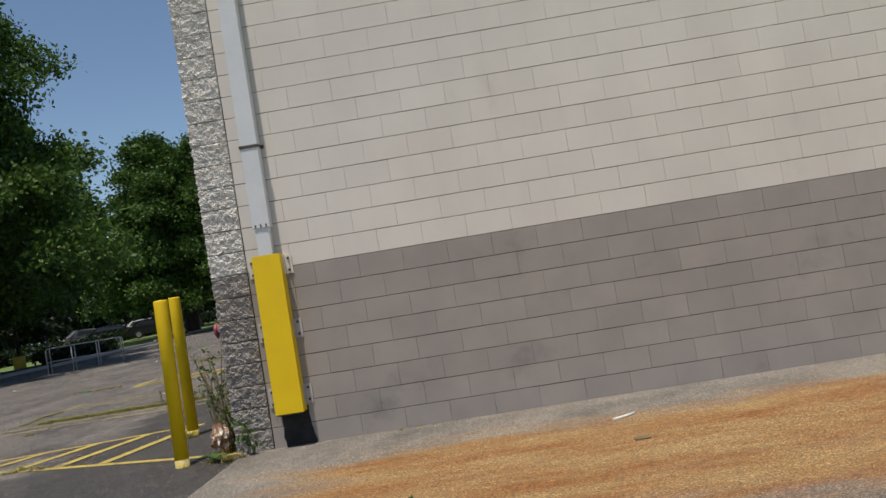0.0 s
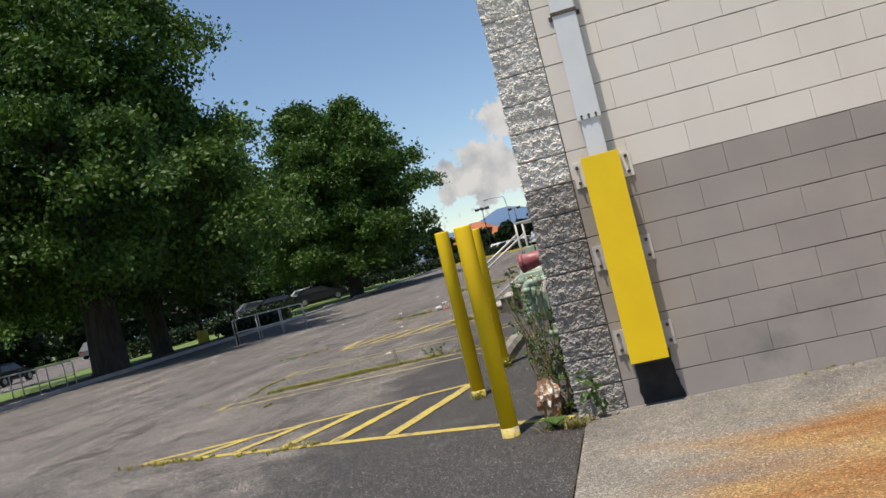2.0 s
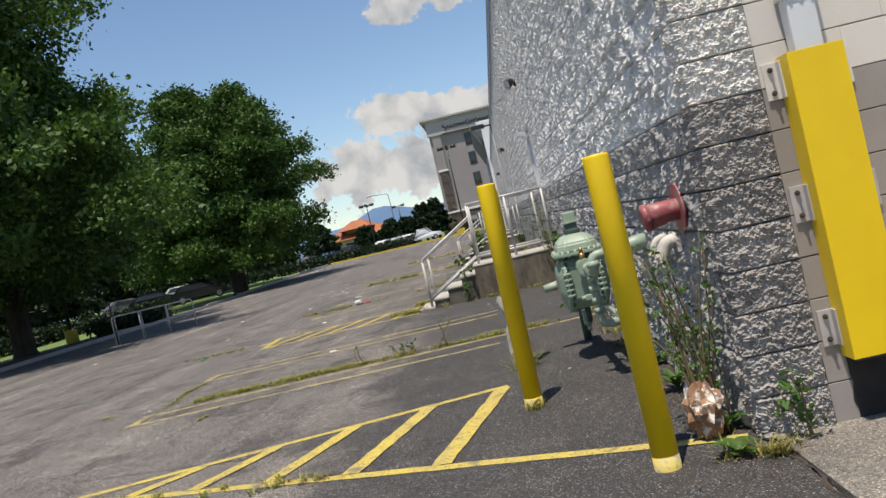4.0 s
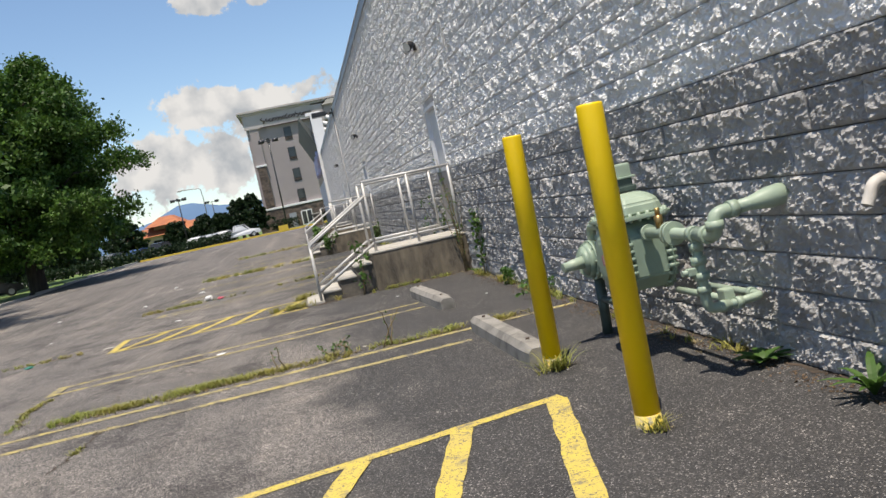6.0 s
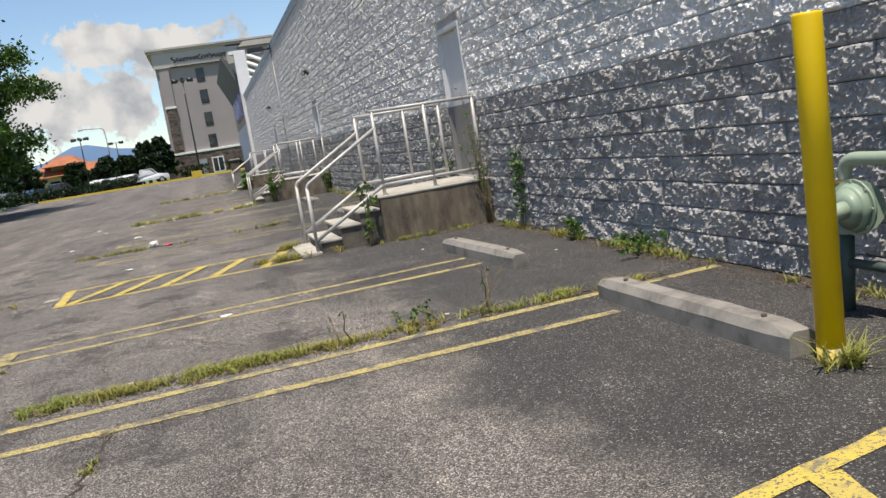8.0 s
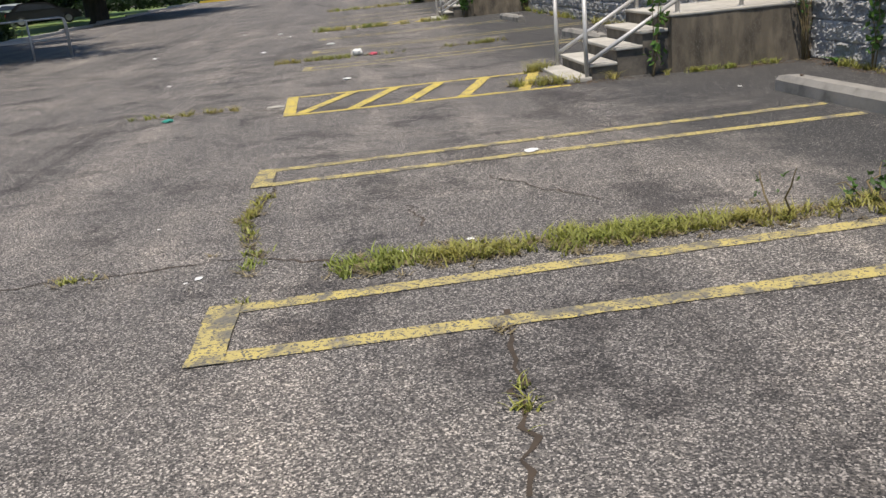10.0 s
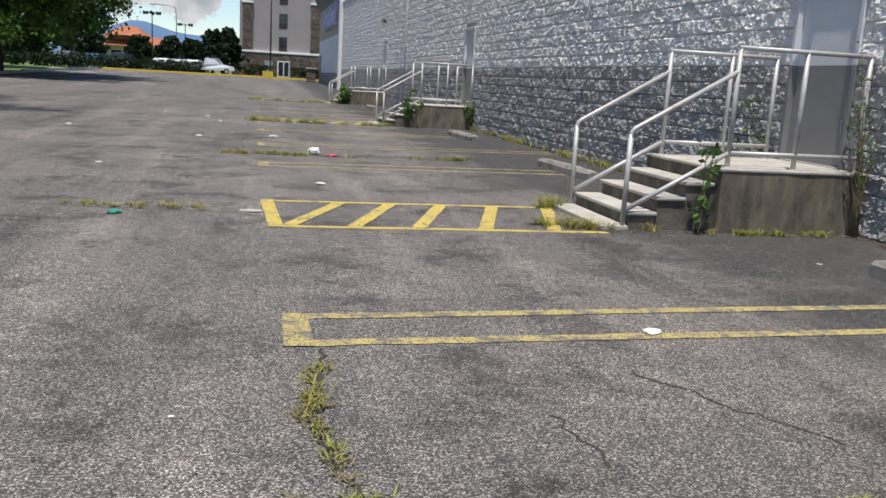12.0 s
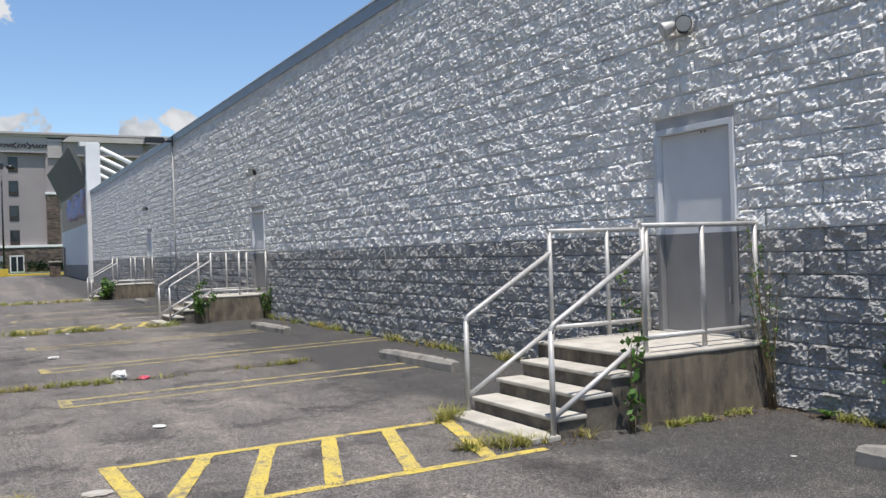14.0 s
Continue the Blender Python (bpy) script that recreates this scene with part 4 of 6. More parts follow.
    sweep(bm, [(X, ye + 0.2, zp), *bend((X, ye + 0.2, zp), (X, ye, zp), (X, ye, 0.95), 0.05), *bend((X, ye, zp), (X, ye, 0.915), (X + 0.2, ye, 0.925), 0.05), (X + 0.12, ye - 0.005, 0.921)], 0.034, 16)
    part("riser_elbow", bm, M["meter_pale"], g)
    for q, ax, r in (((X, ye + 0.1, zp), (0, 1, 0), 0.045), ((X, ye, 0.862), (0, 0, 1), 0.044), ((X, yt, zp), (0, 1, 0), 0.042), ((X + 0.1, ye, 0.92), (1, 0, 0), 0.042)):
        bm = B()
        disc(bm, q, ax, r, 0.045, 16)
        part("collar", bm, M["meter_pale"], g)
    bm = B()
    sweep(bm, [(X + 0.08, ye, 0.92), (X + 0.19, ye, 0.926), (X + 0.24, ye, 0.93), (X + 0.29, ye, 0.935), (0.12, ye, 0.94)], [0.032, 0.033, 0.043, 0.052, 0.054], 18)
    part("wall_sleeve", bm, M["meter_pale"], g, "wide pipe sleeve into the wall")
    # bypass below the outlet: down, towards the wall, and back behind the body
    zl = 0.425
    bm = B()
    sweep(bm, [(X, yt, zp), (X, yt, 0.55), *bend((X, yt, 0.55), (X, yt, zl), (X + 0.2, yt, zl), 0.05), (X + 0.12, yt, zl)], 0.027, 14)
    part("drop_pipe", bm, M["meter_pale"], g)
    for z, r in ((0.75, 0.036), (0.68, 0.04), (0.60, 0.041), (0.53, 0.036)):
        bm = B()
        disc(bm, (X, yt, z), (0, 0, 1), r, 0.04, 14)
        part("union", bm, M["meter_pale"], g)
    bm = B()
    box(bm, X - 0.075, X - 0.025, yt - 0.02, yt + 0.02, 0.61, 0.65, 0.006)
    sweep(bm, [(X - 0.05, yt, 0.63), (X - 0.1, yt, 0.63)], 0.016, 8)
    part("cock", bm, M["meter_pale"], g)
    bm = B()
    sweep(bm, [(X + 0.1, yt, zl), *bend((X + 0.1, yt, zl), (0.03, yt, zl + 0.01), (0.03, -0.3, zl + 0.01), 0.045), (0.03, -0.18, zl + 0.01)], 0.021, 12)
    part("low_pipe", bm, M["meter_pale"], g)
    bm = B()
    sweep(bm, [(X + 0.14, yt + 0.09, zl + 0.02), (X + 0.14, -0.2, zl + 0.02)], 0.019, 12)
    part("low_pipe", bm, M["meter_pale"], g)
    for c, ax in (((X + 0.08, yt, zl), (1, 0, 0)), ((X + 0.17, yt, zl), (1, 0, 0)), ((0.03, yt + 0.1, zl + 0.01), (0, 1, 0))):
        bm = B()
        disc(bm, c, ax, 0.031, 0.035, 12)
        part("coupling", bm, M["meter_pale"], g)
    bm = B()
    box(bm, X + 0.11, X + 0.17, yt + 0.02, yt + 0.1, zl - 0.005, zl + 0.075, 0.01)
    part("valve_body", bm, M["meter_pale"], g)
    # inlet with regulator on the far side
    bm = B()
    sweep(bm, [(-0.26, 0.18, 0.85), (-0.26, 0.45, 0.85), *bend((-0.26, 0.45, 0.85), (-0.26, 0.74, 0.85), (-0.26, 0.74, 0.6), 0.09), (-0.26, 0.74, 0.7)], 0.033, 16)
    part("inlet_pipe", bm, M["meter_pale"], g)
    for y in (0.27, 0.34):
        bm = B()
        disc(bm, (-0.26, y, 0.85), (0, 1, 0), 0.075, 0.03)
        f = part("flange", bm, M["meter_pale"], g)
        bolts((-0.26, y, 0.85), (0, 1, 0), 0.06, 4, f)
    bm = B()
    sweep(bm, [(-0.26, 0.74, 0.7), (-0.26, 0.74, 0.6), (-0.26, 0.74, 0.52)], [0.04, 0.055, 0.04], 14)
    part("regulator_body", bm, M["meter"], g)
    for z in (0.73, 0.5):
        bm = B()
        disc(bm, (-0.26, 0.74, z), (0, 0, 1), 0.06, 0.03, 16)
        part("union", bm, M["brass"] if z > 0.6 else M["meter_pale"], g)
    bm = B()
    for r0, x0, r1, x1 in ((0.135, -0.335, 0.135, -0.35), (0.12, -0.35, 0.10, -0.385), (0.10, -0.385, 0.04, -0.405)):
        sweep(bm, [(x0, 0.6, 0.63), (x1, 0.6, 0.63)], [r0, r1], 28)
    sweep(bm, [(-0.26, 0.66, 0.62), (-0.335, 0.6, 0.63)], [0.05, 0.13], 28)
    reg = part("diaphragm_case", bm, M["meter"], g, "round regulator case")
    bolts((-0.342, 0.6, 0.63), (1, 0, 0), 0.122, 8, reg, 0.009)
    bm = B()
    sweep(bm, [(-0.38, 0.6, 0.63), (-0.55, 0.58, 0.62)], [0.045, 0.032], 14)
    part("spring_spout", bm, M["meter_pale"], g)
    bm = B()
    sweep(bm, [(-0.26, 0.81, 0.03), (-0.26, 0.76, 0.5)], 0.036, 14)
    part("supply_leg", bm, M["meter_dark"], g, "dark green supply leg into the ground")
    bm = B()
    sweep(bm, [(-0.26, 0.80, 0.33), (-0.26, 0.40, 0.33)], 0.024, 12)
    sweep(bm, [(-0.26, 0.32, 0.33), *bend((-0.26, 0.4, 0.33), (-0.26, 0.2, 0.33), (-0.26, 0.2, 0.5), 0.04), (-0.26, 0.2, 0.48)], 0.024, 12)
    part("drip_pipe", bm, M["meter_dark"], g)
    bm = B()
    box(bm, -0.295, -0.225, 0.37, 0.44, 0.27, 0.40, 0.012)
    sweep(bm, [(-0.26, 0.405, 0.22), (-0.26, 0.405, 0.27)], 0.018, 8)
    part("drip_valve", bm, M["meter_pale"], g)
    return g


gas_meter()


# ---- fittings in the wall ----
def fire_inlet():
    f = thing("fire_inlet", "faded red fire department inlet projecting from the wall", "fire inlet", at=(0, 0.56, 1.06))
    bm = B()
    disc(bm, (-0.035, 0, 0), (1, 0, 0), 0.125, 0.014, 28)
    part("wall_plate", bm, M["red_pipe"], f, "round dull red wall plate")
    bm = B()
    sweep(bm, [(0, 0, 0), (-0.1, 0, 0), (-0.13, 0, -0.005), (-0.19, 0, -0.01)], [0.056, 0.056, 0.062, 0.065], 20)
    part("barrel", bm, M["red_pipe"], f)
    bm = B()
    sweep(bm, [(-0.19, 0, -0.01), (-0.215, 0, -0.012), (-0.225, 0, -0.013)], [0.07, 0.07, 0.05], 20)
    cap = part("cap", bm, M["red_pipe"], f)
    for a in (-1, 1):
        bm = B()
        box(bm, -0.212, -0.195, a * 0.07 - 0.012, a * 0.07 + 0.012, -0.03, 0.01, 0.004)
        part("lug", bm, M["red_pipe"], cap)
    return f


def spout(y, z, r):
    s = thing("drain_spout", "short weathered white drain spout bent down from the wall", "drain pipe", "wall drains", at=(0, y, z))
    bm = B()
    sweep(bm, [(0.02, 0, 0), (-0.04, 0, 0), *bend((-0.02, 0, 0), (-0.09, 0, 0), (-0.12, 0, -0.12), 0.05), (-0.125, 0, -0.09)], r, 16, caps=False)
    part("elbow", bm, M["pvc"], s)
    bm = B()
    sweep(bm, [(-0.0, 0, 0), (-0.04, 0, 0)], r * 1.2, 16)
    part("collar", bm, M["pvc"], s)
    return s


fire_inlet()
spout(0.84, 0.89, 0.038)
spout(1.08, 0.9, 0.025)


def floodlight(y, z):
    f = thing("floodlight", "twin-head security floodlight on the block wall above the door", "floodlight", "wall floodlights", at=(0, y, z))
    bm = B()
    disc(bm, (-0.045, 0, 0), (1, 0, 0), 0.06, 0.05, 16)
    part("mount", bm, M["black"], f)
    for s in (-1, 1):
        bm = B()
        c = Vector((-0.12, s * 0.1, 0.02))
        d = Vector((-0.75, s * 0.45, -0.35)).normalized()
        sweep(bm, [(-0.06, s * 0.02, 0), c - d * 0.06], 0.014, 8)
        sweep(bm, [c - d * 0.06, c - d * 0.03, c + d * 0.06, c + d * 0.085], [0.03, 0.05, 0.075, 0.078], 18)
        h = part("lamp_head", bm, M["galv"] if s > 0 else M["black"], f)
        bm = B()
        disc(bm, c + d * 0.087, d, 0.07, 0.006, 18)
        part("lens", bm, M["lens"], h)
    return f


fl = floodlight(10.98, 3.43)
for y in (25.0, 39.6):
    copy_thing(fl, pose(0, y, 3.43))


def wall_pack(y, z):
    w = thing("area_light", "black shoebox lamp on an arm at the roof edge", "wall lamp", at=(0, y, z))
    bm = B()
    box(bm, -0.95, -0.35, -0.2, 0.2, -0.05, 0.14, 0.03)
    part("housing", bm, M["black"], w)
    bm = B()
    box(bm, -0.9, -0.4, -0.16, 0.16, -0.062, -0.05)
    part("lens", bm, M["lens"], w)
    bm = B()
    sweep(bm, [(-0.4, 0, 0.04), (-0.06, 0, 0.04)], 0.04, 8)
    box(bm, -0.09, -0.045, -0.1, 0.1, -0.15, 0.2)
    part("arm", bm, M["black"], w)
    bm = B()
    sweep(bm, [(-0.055, 0, -0.1), (-0.055, 0, -5.25)], 0.018, 8)
    part("conduit", bm, M["mortar_light"], w, "painted conduit down the wall")
    return w


wall_pack(34.4, 5.35)

# control joints: sealant strips down the long wall
for y in (8.85, 17.7, 43.0):
    for z0, z1, mt in ((0.0, BAND - 0.002, "mortar_grey"), (BAND, TOP - 0.18, "mortar_light")):
        bm = B()
        box(bm, -0.026, 0.0, y - 0.006, y + 0.006, z0, z1)
        tagged(part("trim", bm, M[mt]), "painted sealant in a control joint of the wall", "joint", kind="structure")


# ---- trees ----
def leaf_cloud(name, centres, spread, per, size, material, rng):
    """Many small leaves, two triangles each, gathered in clumps round the centres."""
    c = np.repeat(np.asarray(centres), per, axis=0)
    n = len(c)
    p = c + rng.normal(0, 1, (n, 3)) * np.asarray(spread)
    a = rng.normal(0, 1, (n, 3))
    a /= np.linalg.norm(a, axis=1)[:, None]
    b = np.cross(a, rng.normal(0, 1, (n, 3)))
    b /= np.linalg.norm(b, axis=1)[:, None]
    s = (size * rng.uniform(0.6, 1.4, n))[:, None]
    v = np.stack([p - a * s, p + b * s * 0.55, p + a * s, p - b * s * 0.55], 1).reshape(-1, 3)
    me = bpy.data.meshes.new(name)
    me.vertices.add(4 * n)
    me.vertices.foreach_set("co", v.ravel())
    me.loops.add(4 * n)
    me.loops.foreach_set("vertex_index", np.arange(4 * n))
    me.polygons.add(n)
    me.polygons.foreach_set("loop_start", np.arange(n) * 4)
    me.update(calc_edges=True)
    me.materials.append(material)
    return me


def limb_path(rng, p, q, wiggle):
    p, q = Vector(p), Vector(q)
    return [p.lerp(q, k / 5) + Vector(rng.normal(0, wiggle, 3)) * (0 < k < 5) + Vector((0, 0, 0.12 * (q - p).length * math.sin(math.pi * k / 5))) for k in range(6)]


def tree(at, height, radius, low, seed, leaves=26000, leaf=0.14, dark=False, label="tall broad shade tree in full green leaf beside the lot"):
    rng = np.random.default_rng(seed)
    t = thing("tree", label, "tree", at=at, turn=float(rng.uniform(0, 360)))
    r0 = height * 0.032
    bm = B()
    top = (rng.normal(0, 0.3), rng.normal(0, 0.3), height * 0.8)
    pts = [(0, 0, -0.15), (0, 0, 0.25), (0.05, 0, height * 0.15), (rng.normal(0, 0.15), rng.normal(0, 0.15), height * 0.45), top]
    sweep(bm, pts, [r0 * 1.6, r0 * 1.15, r0, r0 * 0.6, r0 * 0.12], 12)
    part("trunk", bm, M["bark"], t)
    bm = B()
    tips = []
    for k in range(26):
        h = height * rng.uniform(max(low / height, 0.12), 0.75)
        ang = k * 2.4 + rng.normal(0, 0.3)
        f = (h - low) / (height - low)
        reach = radius * (0.95 - 0.75 * max(f, 0) ** 1.4) * rng.uniform(0.7, 1.0)
        tip = (math.cos(ang) * reach, math.sin(ang) * reach, h + reach * rng.uniform(0.1, 0.45))
        path = limb_path(rng, (0, 0, h * 0.92), tip, 0.12)
        sweep(bm, path, [r0 * 0.34, r0 * 0.27, r0 * 0.2, r0 * 0.14, r0 * 0.09, r0 * 0.04], 6)
        tips.append(tip)
    part("limb_system", bm, M["bark"], t)
    # boughs: lumps of foliage set over a broad egg, each leafy on its outer and upper side
    cs = []
    lobes = 75
    for k in range(lobes):
        f = (k + 0.5) / lobes
        prof = math.sin(math.pi * min(f * 0.64 + 0.27, 1.0)) ** 0.85 * (1.05 - 0.22 * f)
        ang = k * 2.39996 + rng.normal(0, 0.25)
        out = rng.uniform(0.45, 0.98) * (0.85 + 0.35 * noise.noise((k * 0.7, seed, 0)))
        c = np.array([math.cos(ang) * radius * prof * out, math.sin(ang) * radius * prof * out, low + (height - low) * (0.06 + 0.88 * f)])
        lr = radius * rng.uniform(0.12, 0.3) * (1.0 - 0.35 * f)
        m = max(int(leaves / 36 / lobes), 3)
        d = rng.normal(0, 1, (m, 3))
        d /= np.linalg.norm(d, axis=1)[:, None]
        d[:, 2] = np.abs(d[:, 2]) * 0.75 - 0.28
        d[:, :2] += 0.45 * np.array([math.cos(ang), math.sin(ang)])
        pts = c + d * lr * rng.uniform(0.6, 1.12, (m, 1))
        cs.extend(tuple(q) for q in pts)
    for k in range(int(leaves / 36 * 0.22)):
        f = rng.uniform(0.05, 0.85)
        ang, rr = rng.uniform(0, 2 * math.pi), radius * 0.62 * math.sin(math.pi * min(f * 0.64 + 0.27, 1.0)) * math.sqrt(rng.uniform(0, 1))
        cs.append((math.cos(ang) * rr, math.sin(ang) * rr, low + (height - low) * f))
    for tip in tips:
        cs.extend((tip[0] + rng.normal(0, 0.3), tip[1] + rng.normal(0, 0.3), tip[2] + rng.normal(0, 0.2)) for _ in range(3))
    crown = leaf_cloud("crown", cs, (radius * 0.042, radius * 0.042, radius * 0.034), 36, leaf, M["leaf_dark" if dark else "leaf"], rng)
    part("crown", crown, None, t)
    return t


tree((-19.3, 23.6, 0), 19.0, 7.5, 2.2, 11, 150000, 0.1)
tree((-21.8, 31.5, 0), 13.5, 7.6, 2.0, 12, 60000, 0.13, label="leafy shade tree behind a larger one at the lot edge")
tree((-18.9, 53.8, 0.15), 14.6, 7.6, 1.6, 13, 120000, 0.125, label="broad rounded shade tree in green leaf at the kerb")
tree((-24.0, 12.0, 0), 16.0, 7.0, 2.6, 14, 30000, 0.17, label="tall shade tree in leaf at the kerb, deep in shadow")
tree((-24.0, 70.0, 0.3), 12.0, 6.5, 1.5, 15, 22000, 0.18, label="middle-sized leafy tree down the lot edge")
far = np.random.default_rng(77)
for k, (x, y, h, r) in enumerate([(-66, 20, 13, 7), (-70, 38, 14, 8), (-68, 55, 12, 7), (-66, 72, 14, 8), (-64, 88, 12, 7), (-60, 103, 13, 7), (-56, 118, 12, 6), (-48, 132, 12, 7), (-72, 2, 14, 8), (-40, 142, 10, 6)]):
    tree((x, y, 0.2), h, r, 0.8, 100 + k, 9000, 0.34, True, "dark leafy tree across the street")
for k, (x, y, h, r) in enumerate([(-10.6, 119, 5.6, 2.2), (-8.9, 121, 6.0, 2.2), (-13.5, 122, 4.2, 2.0), (-16.5, 126, 4.6, 2.2), (-20.5, 127, 4.4, 2.2), (-26.0, 118, 6.0, 3.0), (-32, 112, 7, 3.5)]):
    tree((x, y, 0.5), h, r, 0.4, 200 + k, 5000, 0.2, True, "dark evergreen tree by the far lot")


def far_woods():
    """A long dark belt of woods across the street."""
    rng = np.random.default_rng(500)
    cs = []
    while len(cs) < 3600:
        y = rng.uniform(-60, 175)
        top = 9 + 4 * noise.noise((y * 0.09, 3, 0)) + 2 * noise.noise((y * 0.3, 1, 0))
        cs.append((-82 + rng.normal(0, 3) + max(0, y - 110) * 0.55, y, rng.uniform(0.2, top)))
    w = thing("far_woods", "dark green belt of woods across the street", "woods", kind="stuff")
    part("foliage", leaf_cloud("foliage", cs, (0.8, 0.8, 0.6), 14, 0.55, M["leaf_dark"], rng), None, w)


far_woods()


def hedge(p, q, h, w, seed):
    rng = np.random.default_rng(seed)
    p, q = Vector((*p, 0)), Vector((*q, 0))
    n = int((q - p).length * 3)
    hd = thing("hedge", "clipped dark green hedge along the far lawn", "hedge", "hedges", at=(p.x, p.y, ground_z(p.x, p.y)))
    cs = [((q - p) * rng.uniform(0, 1) + Vector((rng.normal(0, w * 0.3), rng.normal(0, w * 0.3), rng.uniform(0.1, h)))) for _ in range(n * 4)]
    part("foliage", leaf_cloud("foliage", [tuple(c) for c in cs], (0.22, 0.22, 0.16), 24, 0.13, M["leaf_dark"], rng), None, hd)
    return hd


hedge((-27, 78), (-11, 106), 1.0, 0.9, 1)
hedge((-30, 40), (-27, 76), 0.9, 0.9, 2)
hedge((-6.5, 123.6), (-3.0, 123.6), 1.3, 0.8, 3)
hedge((-0.5, 123.4), (4.0, 123.4), 1.2, 0.8, 4)
hedge((-19.6, 34.0), (-19.2, 41.0), 0.6, 0.5, 5)


# ---- cars ----
def car(at, turn, colour, tall=1.45, length=4.4, pickup=False, label=""):
    c = thing("car", label, "pickup" if pickup else "car", "cars parked far off", at=at, turn=turn)
    L, W, H = length / 2, 0.88, tall
    if pickup:
        prof = [(-L, 0.35), (-L, 0.95), (-0.2 * L, 0.98), (-0.15 * L, H), (0.3 * L, H), (0.52 * L, 1.02), (0.97 * L, 0.9), (L, 0.4)]
        glass = [(-0.1 * L, 1.05), (-0.1 * L, H - 0.1), (0.27 * L, H - 0.1), (0.45 * L, 1.05)]
    else:
        prof = [(-L, 0.3), (-L, 0.75), (-0.88 * L, 0.92), (-0.62 * L, H - 0.05), (-0.3 * L, H), (0.12 * L, H - 0.03), (0.48 * L, 0.93), (0.93 * L, 0.76), (L, 0.55), (L, 0.3)]
        glass = [(-0.72 * L, 0.96), (-0.55 * L, H - 0.12), (0.08 * L, H - 0.12), (0.36 * L, 0.96)]
    bm = B()
    loft(bm, [[(x, -W, z) for x, z in prof], [(x, -W * 0.98, z) for x, z in prof], [(x, W * 0.98, z) for x, z in prof], [(x, W, z) for x, z in prof]])
    for v in bm.verts:
        if v.co.z > 1.0:
            v.co.y *= 0.84
    bmesh.ops.bevel(bm, geom=[e for e in bm.edges], offset=0.04, segments=2, affect="EDGES")
    part("body", bm, CAR_PAINT[colour], c)
    for s in (-1, 1):
        bm = B()
        rows = [[(x, s * W * (0.99 if z < 1.0 else 0.855), z) for x, z in glass], [(x, s * W * (1.0 if z < 1.0 else 0.87), z) for x, z in glass]]
        loft(bm, rows)
        part("side_window", bm, M["glass_dark"], c)
    for x in (-0.62 * L, 0.64 * L):
        for s in (-1, 1):
            bm = B()
            disc(bm, (x, s * (W - 0.1), 0.32), (0, 1, 0), 0.32, 0.22, 20)
            w = part("wheel", bm, M["tyre"], c)
            bm = B()
            disc(bm, (x, s * (W + 0.012), 0.32), (0, 1, 0), 0.2, 0.02, 16)
            part("rim", bm, M["rim"], w)
    for s in (-1, 1):
        bm = B()
        box(bm, L - 0.06, L + 0.012, s * 0.6 - 0.16, s * 0.6 + 0.16, 0.6, 0.72, 0.01)
        part("headlight", bm, M["lens"], c)
        bm = B()
        box(bm, -L - 0.012, -L + 0.06, s * 0.66 - 0.12, s * 0.66 + 0.12, 0.66, 0.8, 0.01)
        part("tail_light", bm, CAR_PAINT["red"], c)
    return c


for x, y, turn, col, tall, pk, lab in ((-19.2, 104, 70, "black", 1.7, False, "black sport utility car parked far off"), (-15.2, 106, 78, "white", 1.4, False, "white sedan parked far off"),
                                       (-13.6, 108, 80, "silver", 1.4, False, "silver sedan parked far off"), (-12.2, 109, 80, "white", 1.45, False, "white hatchback parked far off"),
                                       (-10.3, 106, 15, "white", 1.75, True, "white pickup truck parked far off"), (-21.6, 103, 70, "blue", 1.45, False, "dark blue car parked far off"),
                                       (-24.0, 100, 70, "grey", 1.5, False, "grey car parked far off"), (-31.5, 77, 10, "white", 1.45, False, "white car parked beyond the hedge"),
                                       (-42.0, 45, 95, "black", 1.5, False, "black car standing on the street"), (-46, 62, 95, "grey", 1.5, False, "grey car on the street"),
                                       (-24.2, 60.5, 20, "black", 1.45, False, "black sedan beyond the shade tree"), (-30.0, 66, 20, "black", 1.4, False, "black car standing under the trees"),
                                       (-36, 74, 40, "grey", 1.4, False, "dark grey car under the trees")):
    car((x, y, ground_z(x, y)), turn, col, tall, 5.2 if pk else 4.4, pk, lab)


